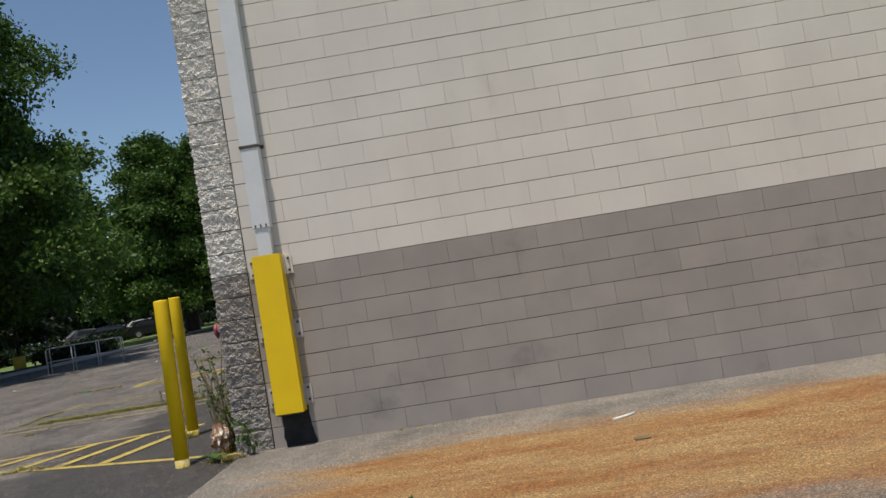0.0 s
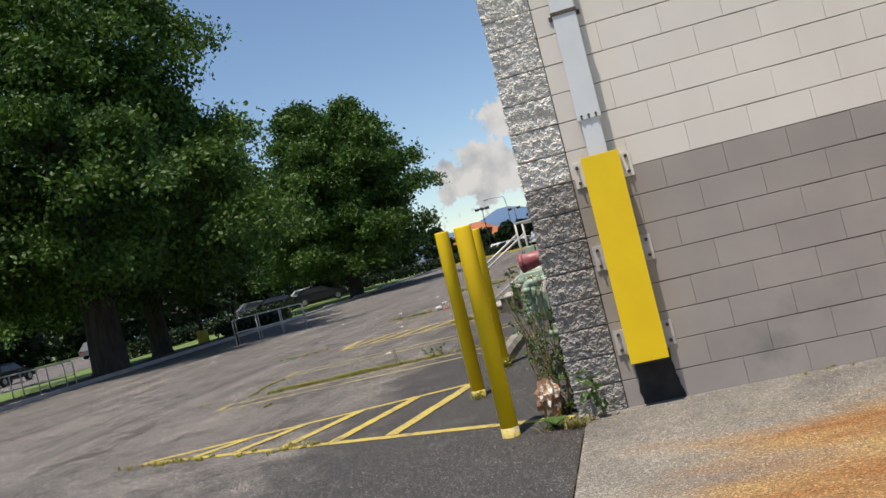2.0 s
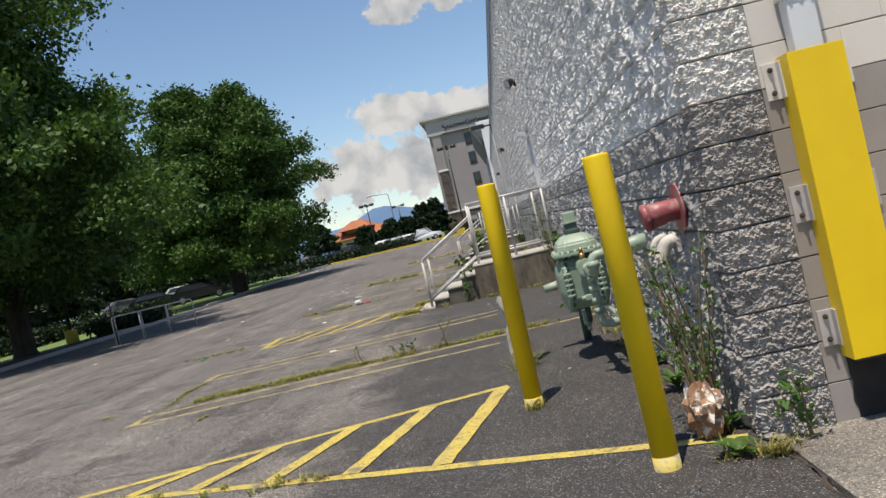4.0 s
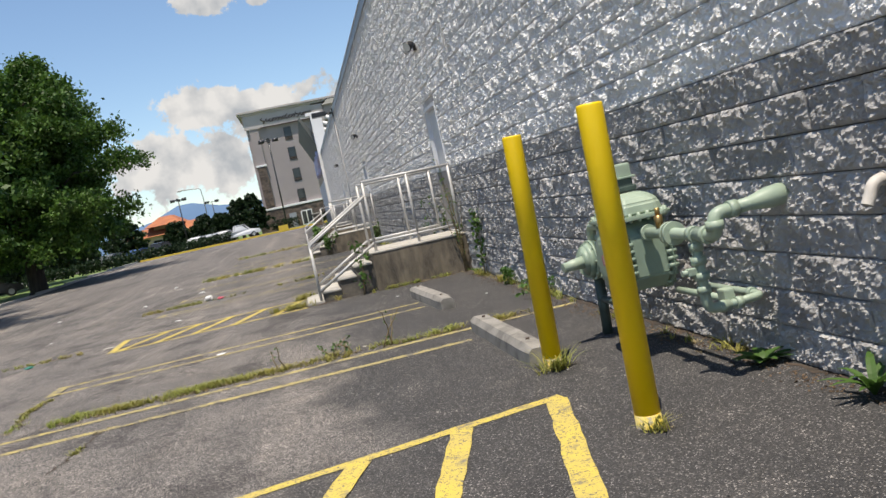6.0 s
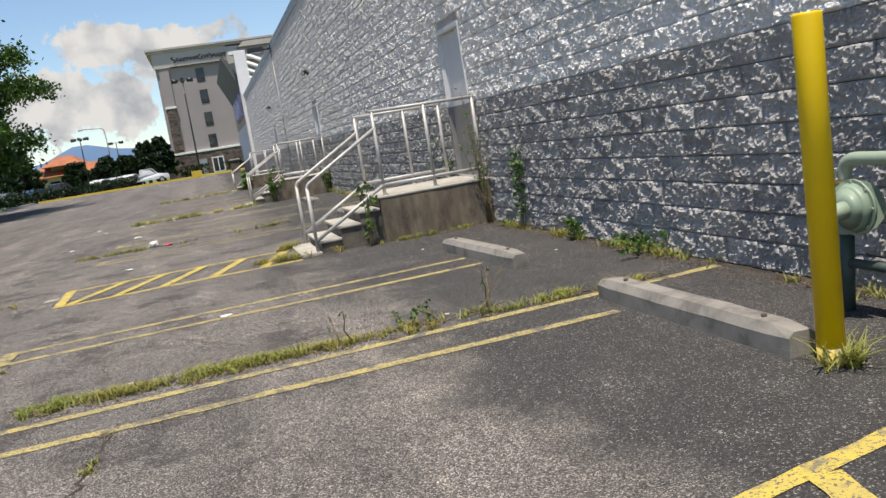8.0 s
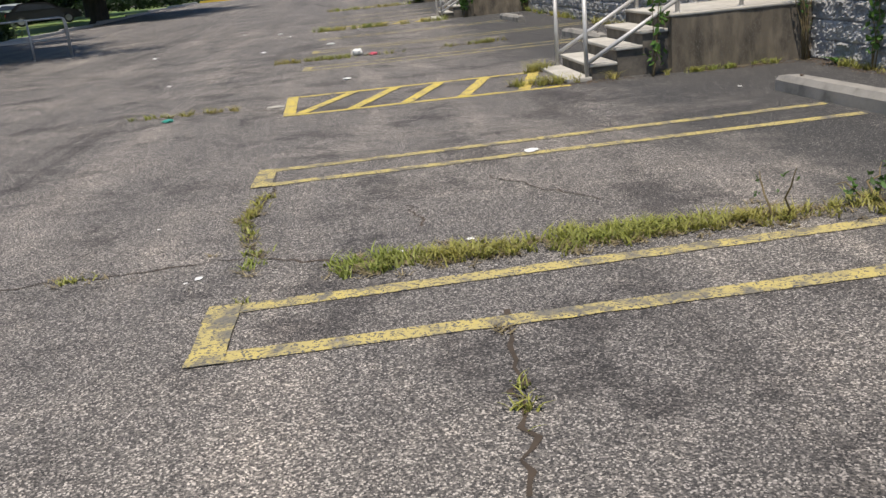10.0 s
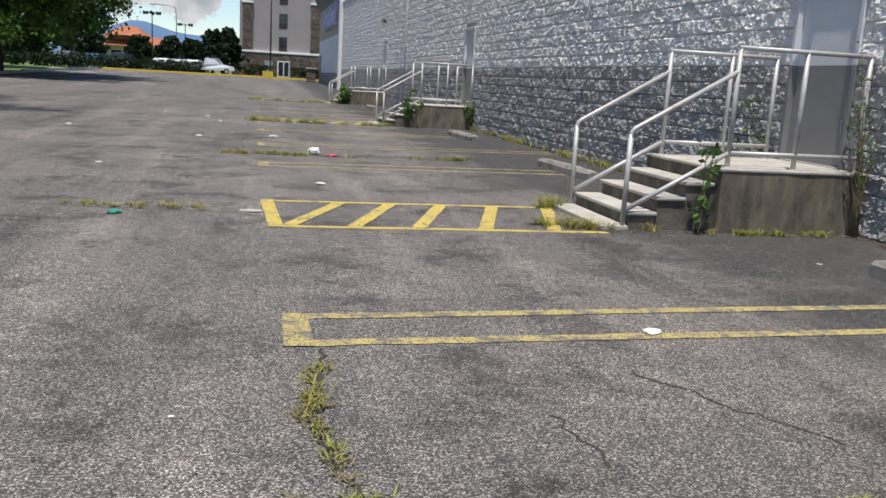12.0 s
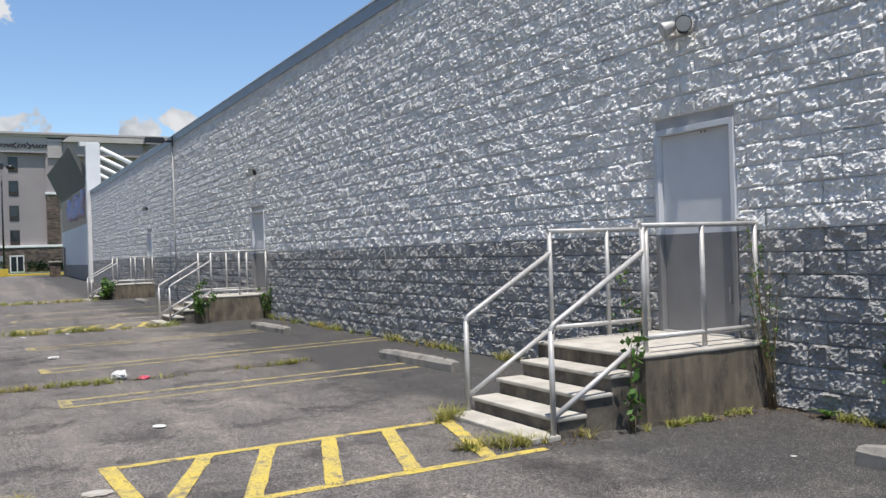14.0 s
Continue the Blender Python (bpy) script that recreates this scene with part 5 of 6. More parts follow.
# ---- hotel ----
def hotel():
    Y, Z0 = 125.0, 0.45
    h = thing("hotel", "five-storey greige stucco hotel with brown stone base, far off", "hotel", at=(0, 0, 0))
    bm = B()
    box(bm, -7.4, 30, Y, Y + 20, 3.7, 17.2)
    part("wall", bm, M["stucco"], h)
    bm = B()
    box(bm, -8.4, 30, Y - 0.3, Y + 20, Z0 - 0.5, 3.55)
    base = part("stone_base", bm, M["stone"], h, "brown ledge-stone base")
    bm = B()
    box(bm, -8.55, 30, Y - 0.45, Y + 20, 3.55, 3.85, 0.04)
    part("belt_course", bm, M["white"], h, "white belt course")
    # stone courses in relief
    rng = random.Random(4)
    bm = B()
    for x0, x1, z0, z1, y in ((-8.4, 6.5, Z0, 3.5, Y - 0.3), (-6.95, -5.75, 4.0, 9.9, Y - 0.35), (2.15, 3.6, 4.0, 10.2, Y - 0.35)):
        z = z0
        while z < z1 - 0.1:
            hh, x = rng.uniform(0.14, 0.26), x0
            while x < x1 - 0.15:
                w = min(rng.uniform(0.3, 0.8), x1 - x)
                box(bm, x, x + w - 0.025, y - rng.uniform(0.03, 0.09), y + 0.02, z, min(z + hh - 0.025, z1))
                x += w
            z += hh
    tagged(part("ledge_stone_rest", bm, M["stone"], h), kind="stuff")
    for x0, x1, zt in ((-7.0, -5.7, 10.0), (2.1, 3.65, 10.3)):
        bm = B()
        box(bm, x0, x1, Y - 0.34, Y + 0.1, 3.85, zt)
        pil = part("pilaster", bm, M["stone"], h, "brown stone pilaster")
        bm = B()
        box(bm, x0 - 0.1, x1 + 0.1, Y - 0.5, Y + 0.1, zt, zt + 0.28, 0.03)
        part("capstone", bm, M["white"], pil)
        bm = B()
        box(bm, x0, x1, Y - 0.3, Y + 0.1, zt + 0.28, 17.2)
        part("pier", bm, M["stucco"], pil)
    bm = B()
    box(bm, -7.6, 2.4, Y - 0.4, Y + 0.1, 15.55, 17.9)
    box(bm, 2.4, 4.2, Y - 0.55, Y + 0.1, 15.0, 17.4)
    part("sign_band", bm, M["stucco_pale"], h)
    bm = B()
    box(bm, -8.3, 30, Y - 0.9, Y + 20, 17.9, 18.2, 0.03)
    box(bm, -8.0, 30, Y - 0.6, Y + 20, 17.6, 17.9, 0.03)
    part("cornice", bm, M["stucco_pale"], h)
    bm = B()
    box(bm, -5.4, 2.2, Y - 0.46, Y - 0.4, 15.5, 15.62)
    part("trim_line", bm, M["sign_dark"], h)
    # sign: script-like strokes of no readable shape
    x = -5.1
    for k, w in enumerate((0.62, 0.3, 0.42, 0.36, 0.3, 0.3, 0.3, 0.24, 0.42, 0.3, 0.3, 0.2, 0.5, 0.34, 0.26, 0.22, 0.3, 0.26)):
        tall = 1.0 if k in (0, 8, 12) else 0.55
        bm = B()
        pts = [(x + w * (0.5 + 0.45 * math.sin(2 * math.pi * s + k)), Y - 0.47, 16.35 + tall * (s - 0.3) * (0.9 if k % 2 else 0.8)) for s in [i / 8 for i in range(9)]]
        sweep(bm, pts, 0.075, 6)
        part("sign_stroke", bm, M["sign_dark"], h)
        x += w + 0.09
    for x in (-1.6, 8.0):
        for z in (14.1, 11.1, 7.95, 4.85):
            bm = B()
            box(bm, x - 0.55, x + 0.55, Y - 0.05, Y + 0.2, z - 0.95, z + 0.95)
            w = part("window", bm, M["black"], h, "dark window with a grille below")
            bm = B()
            box(bm, x - 0.47, x + 0.47, Y - 0.07, Y - 0.052, z - 0.42, z + 0.87)
            part("pane", bm, M["glass_dark"], w)
            bm = B()
            for s in range(5):
                box(bm, x - 0.47, x + 0.47, Y - 0.08, Y - 0.055, z - 0.86 + 0.08 * s, z - 0.82 + 0.08 * s)
            part("grille", bm, M["bolt"], w)
    bm = B()
    box(bm, -4.0, -2.95, Y - 0.42, Y - 0.3, Z0, 2.55)
    part("service_door", bm, M["flash"], h, "grey service door")
    bm = B()
    box(bm, -2.3, -0.65, Y - 0.42, Y - 0.3, Z0, 2.6)
    d = part("entrance", bm, M["white"], h, "white framed glass entrance")
    for x in (-2.15, -1.4):
        bm = B()
        box(bm, x, x + 0.62, Y - 0.45, Y - 0.43, Z0 + 0.15, 2.45)
        part("pane", bm, M["glass_dark"], d)
    # the side wing that shows past the store front
    bm = B()
    box(bm, 4.2, 14, Y - 1.2, Y, 15.2, 17.0)
    part("wing_parapet", bm, M["stucco"], h)
    bm = B()
    loft(bm, [[(4.0, Y - 1.6, 17.0), (15, Y - 1.6, 17.0), (15, Y, 17.0), (4.0, Y, 17.0)], [(5.4, Y - 0.6, 18.1), (15, Y - 0.6, 18.1), (15, Y, 18.1), (5.4, Y, 18.1)]])
    part("wing_roof", bm, M["metal_roof"], h)
    return h


hotel()


# ---- entrance front at the far end of the store ----
def store_front():
    s = thing("store_front", "tan and white store front with lilac sign and sloped canopy", "store front")
    y0, y1, x = END, 76.0, -0.12
    for nm, z0, z1, mt in (("base", -0.1, 1.28, "door_grey"), ("lower_wall", 1.28, 3.75, "white"), ("fascia", 3.75, 6.1, "beige")):
        bm = B()
        box(bm, x, 0.6, y0 + 0.6, y1, z0, z1)
        part(nm, bm, M[mt], s)
    bm = B()
    box(bm, x - 0.1, 0.55, y0, y0 + 0.6, -0.1, 8.35)
    part("corner_pier", bm, M["white"], s, "white corner pier rising over the roof")
    bm = B()
    loft(bm, [[(x - 0.06, y0 + 0.6, 6.1), (x - 0.06, y1, 6.1), (0.3, y1, 6.1), (0.3, y0 + 0.6, 6.1)], [(x - 0.95, y0 + 0.6, 8.15), (x - 0.95, y1, 8.15), (x - 0.8, y1, 8.25), (x - 0.8, y0 + 0.6, 8.25)]])
    part("canopy", bm, M["metal_roof"], s, "sloping grey-green canopy")
    bm = B()
    box(bm, x - 0.4, 0.5, y0 + 0.05, y0 + 0.58, 8.18, 8.4)
    part("pier_cap", bm, M["white"], s)
    bm = B()
    box(bm, x - 0.05, x - 0.003, y0 + 0.6, y1, 6.02, 6.16)
    part("drip_edge", bm, M["metal_roof"], s)
    for k in range(4):
        bm = B()
        sweep(bm, [(0.62, y0 + 0.4 + 1.2 * k, 8.1 - 0.35 * k), (3.0, y0 + 0.4 + 1.2 * k, 6.9 - 0.35 * k)], 0.13, 8)
        part("brace", bm, M["white"], s)
    yy = y0 + 2.0
    for k, (w, z, hgt) in enumerate([(0.7, 5.0, 1.5), (0.5, 4.85, 0.95), (0.55, 4.85, 0.9), (0.6, 5.0, 1.3), (0.5, 4.85, 0.9), (1.0, 5.0, 1.5), (0.7, 4.85, 1.0), (0.6, 4.85, 0.9), (0.8, 5.0, 1.4), (0.6, 4.85, 0.9)]):
        bm = B()
        pts = [(x - 0.08, yy + w * (0.5 + 0.4 * math.sin(2 * math.pi * q + k)), z + hgt * (q - 0.5)) for q in [i / 8 for i in range(9)]]
        sweep(bm, pts, 0.16, 8)
        part("sign_letter", bm, M["purple"], s, "lilac sign shape")
        yy += w + 0.35
    bm = B()
    box(bm, x - 0.004, x + 0.02, y1 - 2.2, y1 - 0.4, 0.3, 2.6)
    part("side_door", bm, M["black"], s)
    return s


store_front()


def pillar(at):
    p = thing("brick_pillar", "short brown brick pillar with a pale cap", "pillar", at=at)
    bm = B()
    for k in range(9):
        for i in range(2):
            for j in range(2):
                o = 0.0 if k % 2 else 0.004
                box(bm, -0.35 + 0.35 * i + 0.006, 0.35 * i - 0.006 + o, -0.35 + 0.35 * j + 0.006, 0.35 * j - 0.006, 0.12 * k, 0.12 * k + 0.108)
    part("shaft", bm, M["stone"], p)
    bm = B()
    box(bm, -0.42, 0.42, -0.42, 0.42, 1.08, 1.2, 0.02)
    part("cap", bm, M["concrete_top"], p)
    return p


pillar((-1.0, 72.0, 0.4))


# ---- lot lamps, signs, corrals ----
def lot_lamp(at, h, heads=3, base=0.0, label="dark steel parking-lot lamp with box heads"):
    l = thing("lot_lamp", label, "lamp post", "lot lamps", at=at)
    if base:
        bm = B()
        sweep(bm, [(0, 0, -0.1), (0, 0, base - 0.03), (0, 0, base)], [0.3, 0.3, 0.27], 18)
        part("base", bm, M["kerb_yellow"], l, "yellow painted concrete base")
    bm = B()
    sweep(bm, [(0, 0, base), (0, 0, h)], [0.085, 0.06], 8)
    part("pole", bm, M["black"], l)
    for k in range(heads):
        a = 2 * math.pi * k / heads
        bm = B()
        c, s = math.cos(a), math.sin(a)
        sweep(bm, [(0, 0, h - 0.1), (c * 0.45, s * 0.45, h - 0.05)], 0.03, 6)
        sweep(bm, [(c * 0.4, s * 0.4, h - 0.08), (c * 1.0, s * 1.0, h - 0.08)], [0.17, 0.2], 8)
        part("lamp_head", bm, M["black"], l)
    return l


lot_lamp((-3.9, 86.0, 0.44), 9.4, 4)
lot_lamp((-17.0, 110.0, 0.44), 6.6, 4)
lot_lamp((-14.6, 127.0, 0.44), 6.3, 2)
lot_lamp((-22.0, 36.0, -0.05), 9.0, 2, 0.75, "dark lamp post on a yellow concrete base")


def cobra_lamp(at, h):
    l = thing("street_lamp", "grey street lamp with a long curved arm", "street lamp", at=at)
    bm = B()
    sweep(bm, [(0, 0, 0), (0, 0, h * 0.8), *bend((0, 0, h * 0.8), (-0.1, 0, h), (-3, 0, h + 0.1), 0.5), (-2.8, 0, h + 0.15)], 0.07, 8)
    part("pole", bm, M["galv"], l)
    bm = B()
    sweep(bm, [(-2.7, 0, h + 0.15), (-3.0, 0, h + 0.14), (-3.5, 0, h + 0.08)], [0.06, 0.14, 0.08], 8)
    part("lamp_head", bm, M["galv"], l)
    return l


cobra_lamp((-16.0, 130.0, 0.44), 8.7)


def corral(at, turn, n=3, length=2.6):
    c = thing("cart_corral", "bent steel tube cart corral rail standing on the lot", "cart corral", "cart corrals", at=at, turn=turn)
    for y in (0.0, 1.0):
        bm = B()
        h = 0.95
        sweep(bm, [(0, y, 0), *bend((0, y, 0), (0, y, h), (length, y, h), 0.12), *bend((0, y, h), (length, y, h), (length, y, 0), 0.12), (length, y, 0)], 0.02, 8)
        part("hoop", bm, M["galv"], c)
        bm = B()
        sweep(bm, [(0, y, 0.45), (length, y, 0.45)], 0.012, 8)
        part("cross_rail", bm, M["galv"], c)
        for k in range(1, n):
            bm = B()
            sweep(bm, [(length * k / n, y, 0), (length * k / n, y, h)], 0.022, 8)
            part("upright", bm, M["galv"], c)
    bm = B()
    sweep(bm, [(0, 0.5, 0), (0, 0.5, 1.5)], 0.025, 8)
    part("sign_post", bm, M["black"], c)
    return c


cc = corral((-13.9, 23.4, 0), 20)
copy_thing(cc, pose(-20.6, 18.5, 0, 0, 0, 20))

bm = B()
box(bm, -0.45, 0.45, -0.06, 0.06, 0, 0.62, 0.03)
blk = thing("barrier_block", "bright yellow barrier block at the end of the lot", "barrier", at=(-4.2, 80.5, 0.5))
part("block", bm, M["kerb_yellow"], blk)

# far restaurant with clay roofs
rest = thing("restaurant", "low tan building with orange clay roofs, far off", "building", at=(-22.5, 140, 0.5))
bm = B()
box(bm, -7, 6, 0, 10, -0.5, 3.1)
part("wall", bm, M["beige"], rest)
for x0, x1, z in ((-7.6, 6.6, 3.1), (-4.5, 1.5, 4.6)):
    bm = B()
    loft(bm, [[(x0, -0.8, z), (x1, -0.8, z), (x1, 10.5, z), (x0, 10.5, z)], [(x0 + 2, 3.5, z + 1.5), (x1 - 2, 3.5, z + 1.5), (x1 - 2, 6.5, z + 1.5), (x0 + 2, 6.5, z + 1.5)]])
    part("roof", bm, M["terracotta"], rest)
bm = B()
box(bm, -3.5, 0.5, 2, 8, 4.0, 4.7)
part("upper_wall", bm, M["beige"], rest)
for k in range(5):
    bm = B()
    box(bm, -6 + 2.4 * k, -4.6 + 2.4 * k, -0.05, 0.05, 0.6, 2.4)
    part("window", bm, M["glass_dark"], rest)


# ---- hills on the horizon ----
def hills(name, dist, base, amp, seed, label):
    verts, faces, n = [], [], 160
    for k in range(n + 1):
        a = math.pi * (0.12 + 0.76 * k / n)
        x, y = math.cos(a) * dist, math.sin(a) * dist
        peak = math.exp(-((x / dist + 0.125) / 0.03) ** 2) * 0.55
        hgt = base + amp * (0.5 + 0.6 * noise.noise((a * 6, seed, 0)) + 0.25 * noise.noise((a * 22, seed, 2)) + peak)
        for f in (0, 0.5, 1.0):
            verts.append((x * (1 + 0.12 * f), y * (1 + 0.12 * f), -20 + (hgt + 20) * math.sin(f * math.pi / 2)))
    for k in range(n):
        for f in range(2):
            i = k * 3 + f
            faces.append((i, i + 3, i + 4, i + 1))
    return tagged(new(name, arrays(name, verts, faces, M["hill"], True)), label, "hills", kind="structure")


hills("backdrop", 2300, 62, 55, 4.0, "hazy blue mountain ridge on the horizon")


# ---- weeds, grass and litter ----
def blades(name, roots, height, width, lean, material, rng, dz=0.0):
    """Grass blades: two bent quads and a tip each, at the given roots."""
    r = np.asarray(roots, float)
    n = len(r)
    ang = rng.uniform(0, 2 * math.pi, n)
    d = np.stack([np.cos(ang), np.sin(ang), np.zeros(n)], 1)
    s = np.stack([-np.sin(ang), np.cos(ang), np.zeros(n)], 1)
    h = (height * rng.uniform(0.4, 1.3, n))[:, None]
    w = (width * rng.uniform(0.6, 1.3, n))[:, None]
    ln = (lean * rng.uniform(0.2, 1.5, n))[:, None]
    up = np.array([0, 0, 1.0])
    mid = r + d * ln * h * 0.35 + up * h * 0.6
    tip = r + d * ln * h + up * h
    v = np.stack([r - s * w, r + s * w, mid + s * w * 0.7, mid - s * w * 0.7, tip], 1).reshape(-1, 3)
    v[:, 2] += dz
    faces = []
    for k in range(n):
        b = 5 * k
        faces += [(b, b + 1, b + 2, b + 3), (b + 3, b + 2, b + 4)]
    return arrays(name, v, faces, material)


def strip_roots(rng, pts, n, spread):
    """Roots in ragged tufts scattered along a broken line."""
    pts = [Vector((*p, 0)) for p in pts]
    seg = [(b - a).length for a, b in zip(pts, pts[1:])]
    out, tries = [], 0
    while len(out) < n:
        t = rng.uniform(0, sum(seg))
        k = 0
        while t > seg[k] and k < len(seg) - 1:
            t -= seg[k]
            k += 1
        p = pts[k].lerp(pts[k + 1], min(t / seg[k], 1))
        dens = noise.noise((p.x * 1.9, p.y * 1.9, 7.7)) + noise.noise((p.x * 6, p.y * 6, 1.1)) * 0.6
        tries += 1
        if tries < 2 * n and dens < rng.uniform(-0.4, 0.5):
            continue
        cx, cy = p.x + rng.normal(0, spread), p.y + rng.normal(0, spread)
        for _ in range(int(rng.integers(4, 22))):
            out.append((cx + rng.normal(0, 0.016), cy + rng.normal(0, 0.016), ground_z(p.x, p.y)))
    return out[:n]


def grass_strip(pts, n, spread, height, seed, label, straw=0.35):
    rng = np.random.default_rng(seed)
    g = thing("grass_strip", label, "grass", "grass in the cracks", "stuff")
    part("blades", blades("blades", strip_roots(rng, pts, n, spread), height, 0.0042, 1.5, M["grass"], rng), None, g)
    if straw:
        part("dead_blades", blades("dead_blades", strip_roots(rng, pts, int(n * straw), spread * 1.3), 0.012, 0.0035, 4.0, M["straw"], rng, 0.004), None, g)
    return g


def stems(bm, root, tip, r, rng, forks=0):
    path = limb_path(rng, root, tip, 0.012)
    sweep(bm, path, [r, r * 0.9, r * 0.8, r * 0.65, r * 0.5, r * 0.25], 5)
    return path


def tall_weed(at, h, n, seed, spread=0.1, leaf=0.035, lean=(0, 0), dense=40, label="tall leafy weed growing at the foot of the wall"):
    rng = np.random.default_rng(seed)
    w = thing("weed", label, "weed", "weeds along the wall", at=at)
    cs = []
    for k in range(n):
        bm = B()
        root = (rng.normal(0, spread * 0.3), rng.normal(0, spread * 0.3), -0.02)
        hh = h * rng.uniform(0.55, 1.0)
        tip = (rng.normal(0, spread) + lean[0] * hh, rng.normal(0, spread) + lean[1] * hh, hh)
        path = stems(bm, root, tip, 0.006, rng)
        part("stem", bm, M["stem"], w)
        for s in range(dense // 4):
            i = int(rng.integers(1, 5))
            cs.append(tuple(path[i].lerp(path[i + 1], rng.uniform(0, 1)) + Vector(rng.normal(0, 0.02, 3))))
    part("leaves", leaf_cloud("leaves", cs, (leaf * 0.9, leaf * 0.9, leaf * 0.8), 4, leaf, M["weed"], rng), None, w)
    return w


def rosette(at, n, length, width, seed, label="broad-leaved dock plant at the foot of the wall", up=0.6):
    """A ring of long leaves bending outwards."""
    rng = np.random.default_rng(seed)
    r = thing("dock_plant", label, "plant", "weeds along the wall", at=at)
    for k in range(n):
        a = 2 * math.pi * k / n + rng.normal(0, 0.25)
        L = length * rng.uniform(0.6, 1.15)
        d, s = Vector((math.cos(a), math.sin(a), 0)), Vector((-math.sin(a), math.cos(a), 0))
        u = up * rng.uniform(0.6, 1.3)
        bm, rows = B(), []
        for q in range(7):
            f = q / 6
            c = d * (L * f * (0.45 + 0.5 * f)) + Vector((0, 0, u * L * (f - 0.42 * f * f * f) + 0.01))
            ww = width * (math.sin(math.pi * (0.08 + 0.92 * f)) ** 0.8) * (1 if q < 6 else 0.1) + 0.002
            rows.append([bm.verts.new(c - s * ww + Vector((0, 0, 0.3 * ww))), bm.verts.new(c), bm.verts.new(c + s * ww + Vector((0, 0, 0.3 * ww)))])
        for x, y in zip(rows, rows[1:]):
            for i in (0, 1):
                bm.faces.new((x[i], x[i + 1], y[i + 1], y[i]))
        part("leaf", bm, M["weed"], r)
    return r


grass_strip([(-4.55, 5.42), (-3.9, 5.4), (-3.4, 5.42), (-2.2, 5.42), (-1.4, 5.37), (-0.5, 5.35)], 4400, 0.055, 0.042, 1, "dry yellow-green grass grown in the crack beside a parking line", 1.1)
grass_strip([(-4.95, 5.1), (-5.0, 5.8), (-5.1, 6.3), (-5.04, 6.9)], 420, 0.018, 0.028, 2, "thin grass in a cross crack of the asphalt", 0.6)
grass_strip([(-5.9, 5.68), (-5.3, 5.7), (-4.9, 5.75)], 90, 0.03, 0.025, 3, "sparse grass in a hairline crack", 0.8)
grass_strip([(-4.02, 4.62), (-4.05, 4.2), (-4.12, 3.69)], 60, 0.01, 0.025, 4, "sparse grass in a crack by a parking line", 0.5)
grass_strip([(-2.9, 10.35), (-2.35, 10.2), (-2.05, 10.12)], 420, 0.05, 0.09, 5, "tuft of grass before the landing steps")
grass_strip([(-2.6, 11.3), (-2.35, 11.42)], 260, 0.06, 0.1, 6, "tuft of grass by the stair rail foot")
grass_strip([(-6.2, 15.7), (-5.2, 15.75), (-4.0, 15.7), (-2.0, 15.9)], 900, 0.06, 0.07, 7, "low grass along a crack across the lot", 0.9)
grass_strip([(-5.6, 10.75), (-7.0, 10.9)], 260, 0.04, 0.05, 8, "dry grass patch beside a hatched zone", 1.0)
grass_strip([(-5.4, 24.0), (-3.2, 23.7), (-2.2, 23.8)], 1100, 0.09, 0.12, 9, "grass along the next landing", 0.5)
grass_strip([(-5.4, 38.2), (-2.2, 38.2)], 900, 0.12, 0.14, 10, "grass along the far landing", 0.5)
grass_strip([(-0.1, 5.3), (-0.09, 6.2), (-0.08, 7.7), (-0.09, 9.9)], 900, 0.035, 0.07, 11, "weedy grass along the foot of the block wall", 0.5)
grass_strip([(-0.1, 2.2), (-0.12, 3.0), (-0.1, 4.6)], 260, 0.04, 0.05, 12, "dry weeds along the foot of the wall under the meter", 0.9)
grass_strip([(-0.08, 12.0), (-0.08, 24.0)], 1500, 0.05, 0.12, 13, "weeds along the foot of the block wall", 0.4)
grass_strip([(-4.6, 1.75), (-3.4, 1.4), (-2.2, 0.95)], 420, 0.04, 0.045, 14, "dead grass along the hatch border", 1.2)
grass_strip([(-1.03, 3.06), (-0.85, 3.08)], 170, 0.035, 0.1, 15, "grass tuft round a bollard foot", 0.3)
grass_strip([(-1.0, 1.56), (-0.9, 1.58)], 60, 0.03, 0.06, 16, "few grass blades at a bollard foot", 0.3)
grass_strip([(-0.25, -0.18), (0.02, -0.2), (0.12, -0.1)], 140, 0.045, 0.07, 17, "fresh grass tuft at the building corner", 0.4)
grass_strip([(0.7, -0.05), (1.6, -0.03), (3.5, -0.03)], 60, 0.01, 0.035, 18, "tiny weeds in the joint at the wall foot", 0.2)
grass_strip([(-1.6, 10.05), (-0.1, 10.06)], 420, 0.02, 0.05, 19, "moss and grass at the landing foot", 0.6)

tall_weed((-0.15, 0.2, 0), 1.05, 12, 21, 0.12, 0.013, (-0.1, 0.05), 40, "tall wispy flowering weed at the building corner")
tall_weed((-0.13, 0.42, 0), 0.75, 9, 22, 0.12, 0.013, (-0.05, 0.1), 36)
tall_weed((0.16, -0.11, 0.01), 0.4, 2, 23, 0.05, 0.028, (0, -0.05), 24, "young leafy weed at the foot of the corner")
tall_weed((-0.08, 8.98, 0), 1.0, 3, 24, 0.045, 0.032, (0, 0), 48, "tall leafy weed climbing the control joint")
tall_weed((-0.14, 10.02, 0), 1.7, 9, 25, 0.1, 0.014, (-0.01, 0.05), 40, "dry vine climbing the end of the landing")
tall_weed((-1.62, 10.06, 0), 0.95, 3, 26, 0.07, 0.036, (0.03, 0.03), 24, "broad-leaved weed climbing the landing steps")
tall_weed((-0.12, 11.7, 0.02), 1.2, 5, 27, 0.14, 0.022, (-0.1, 0.02), 28, "weed rising behind the landing rail")
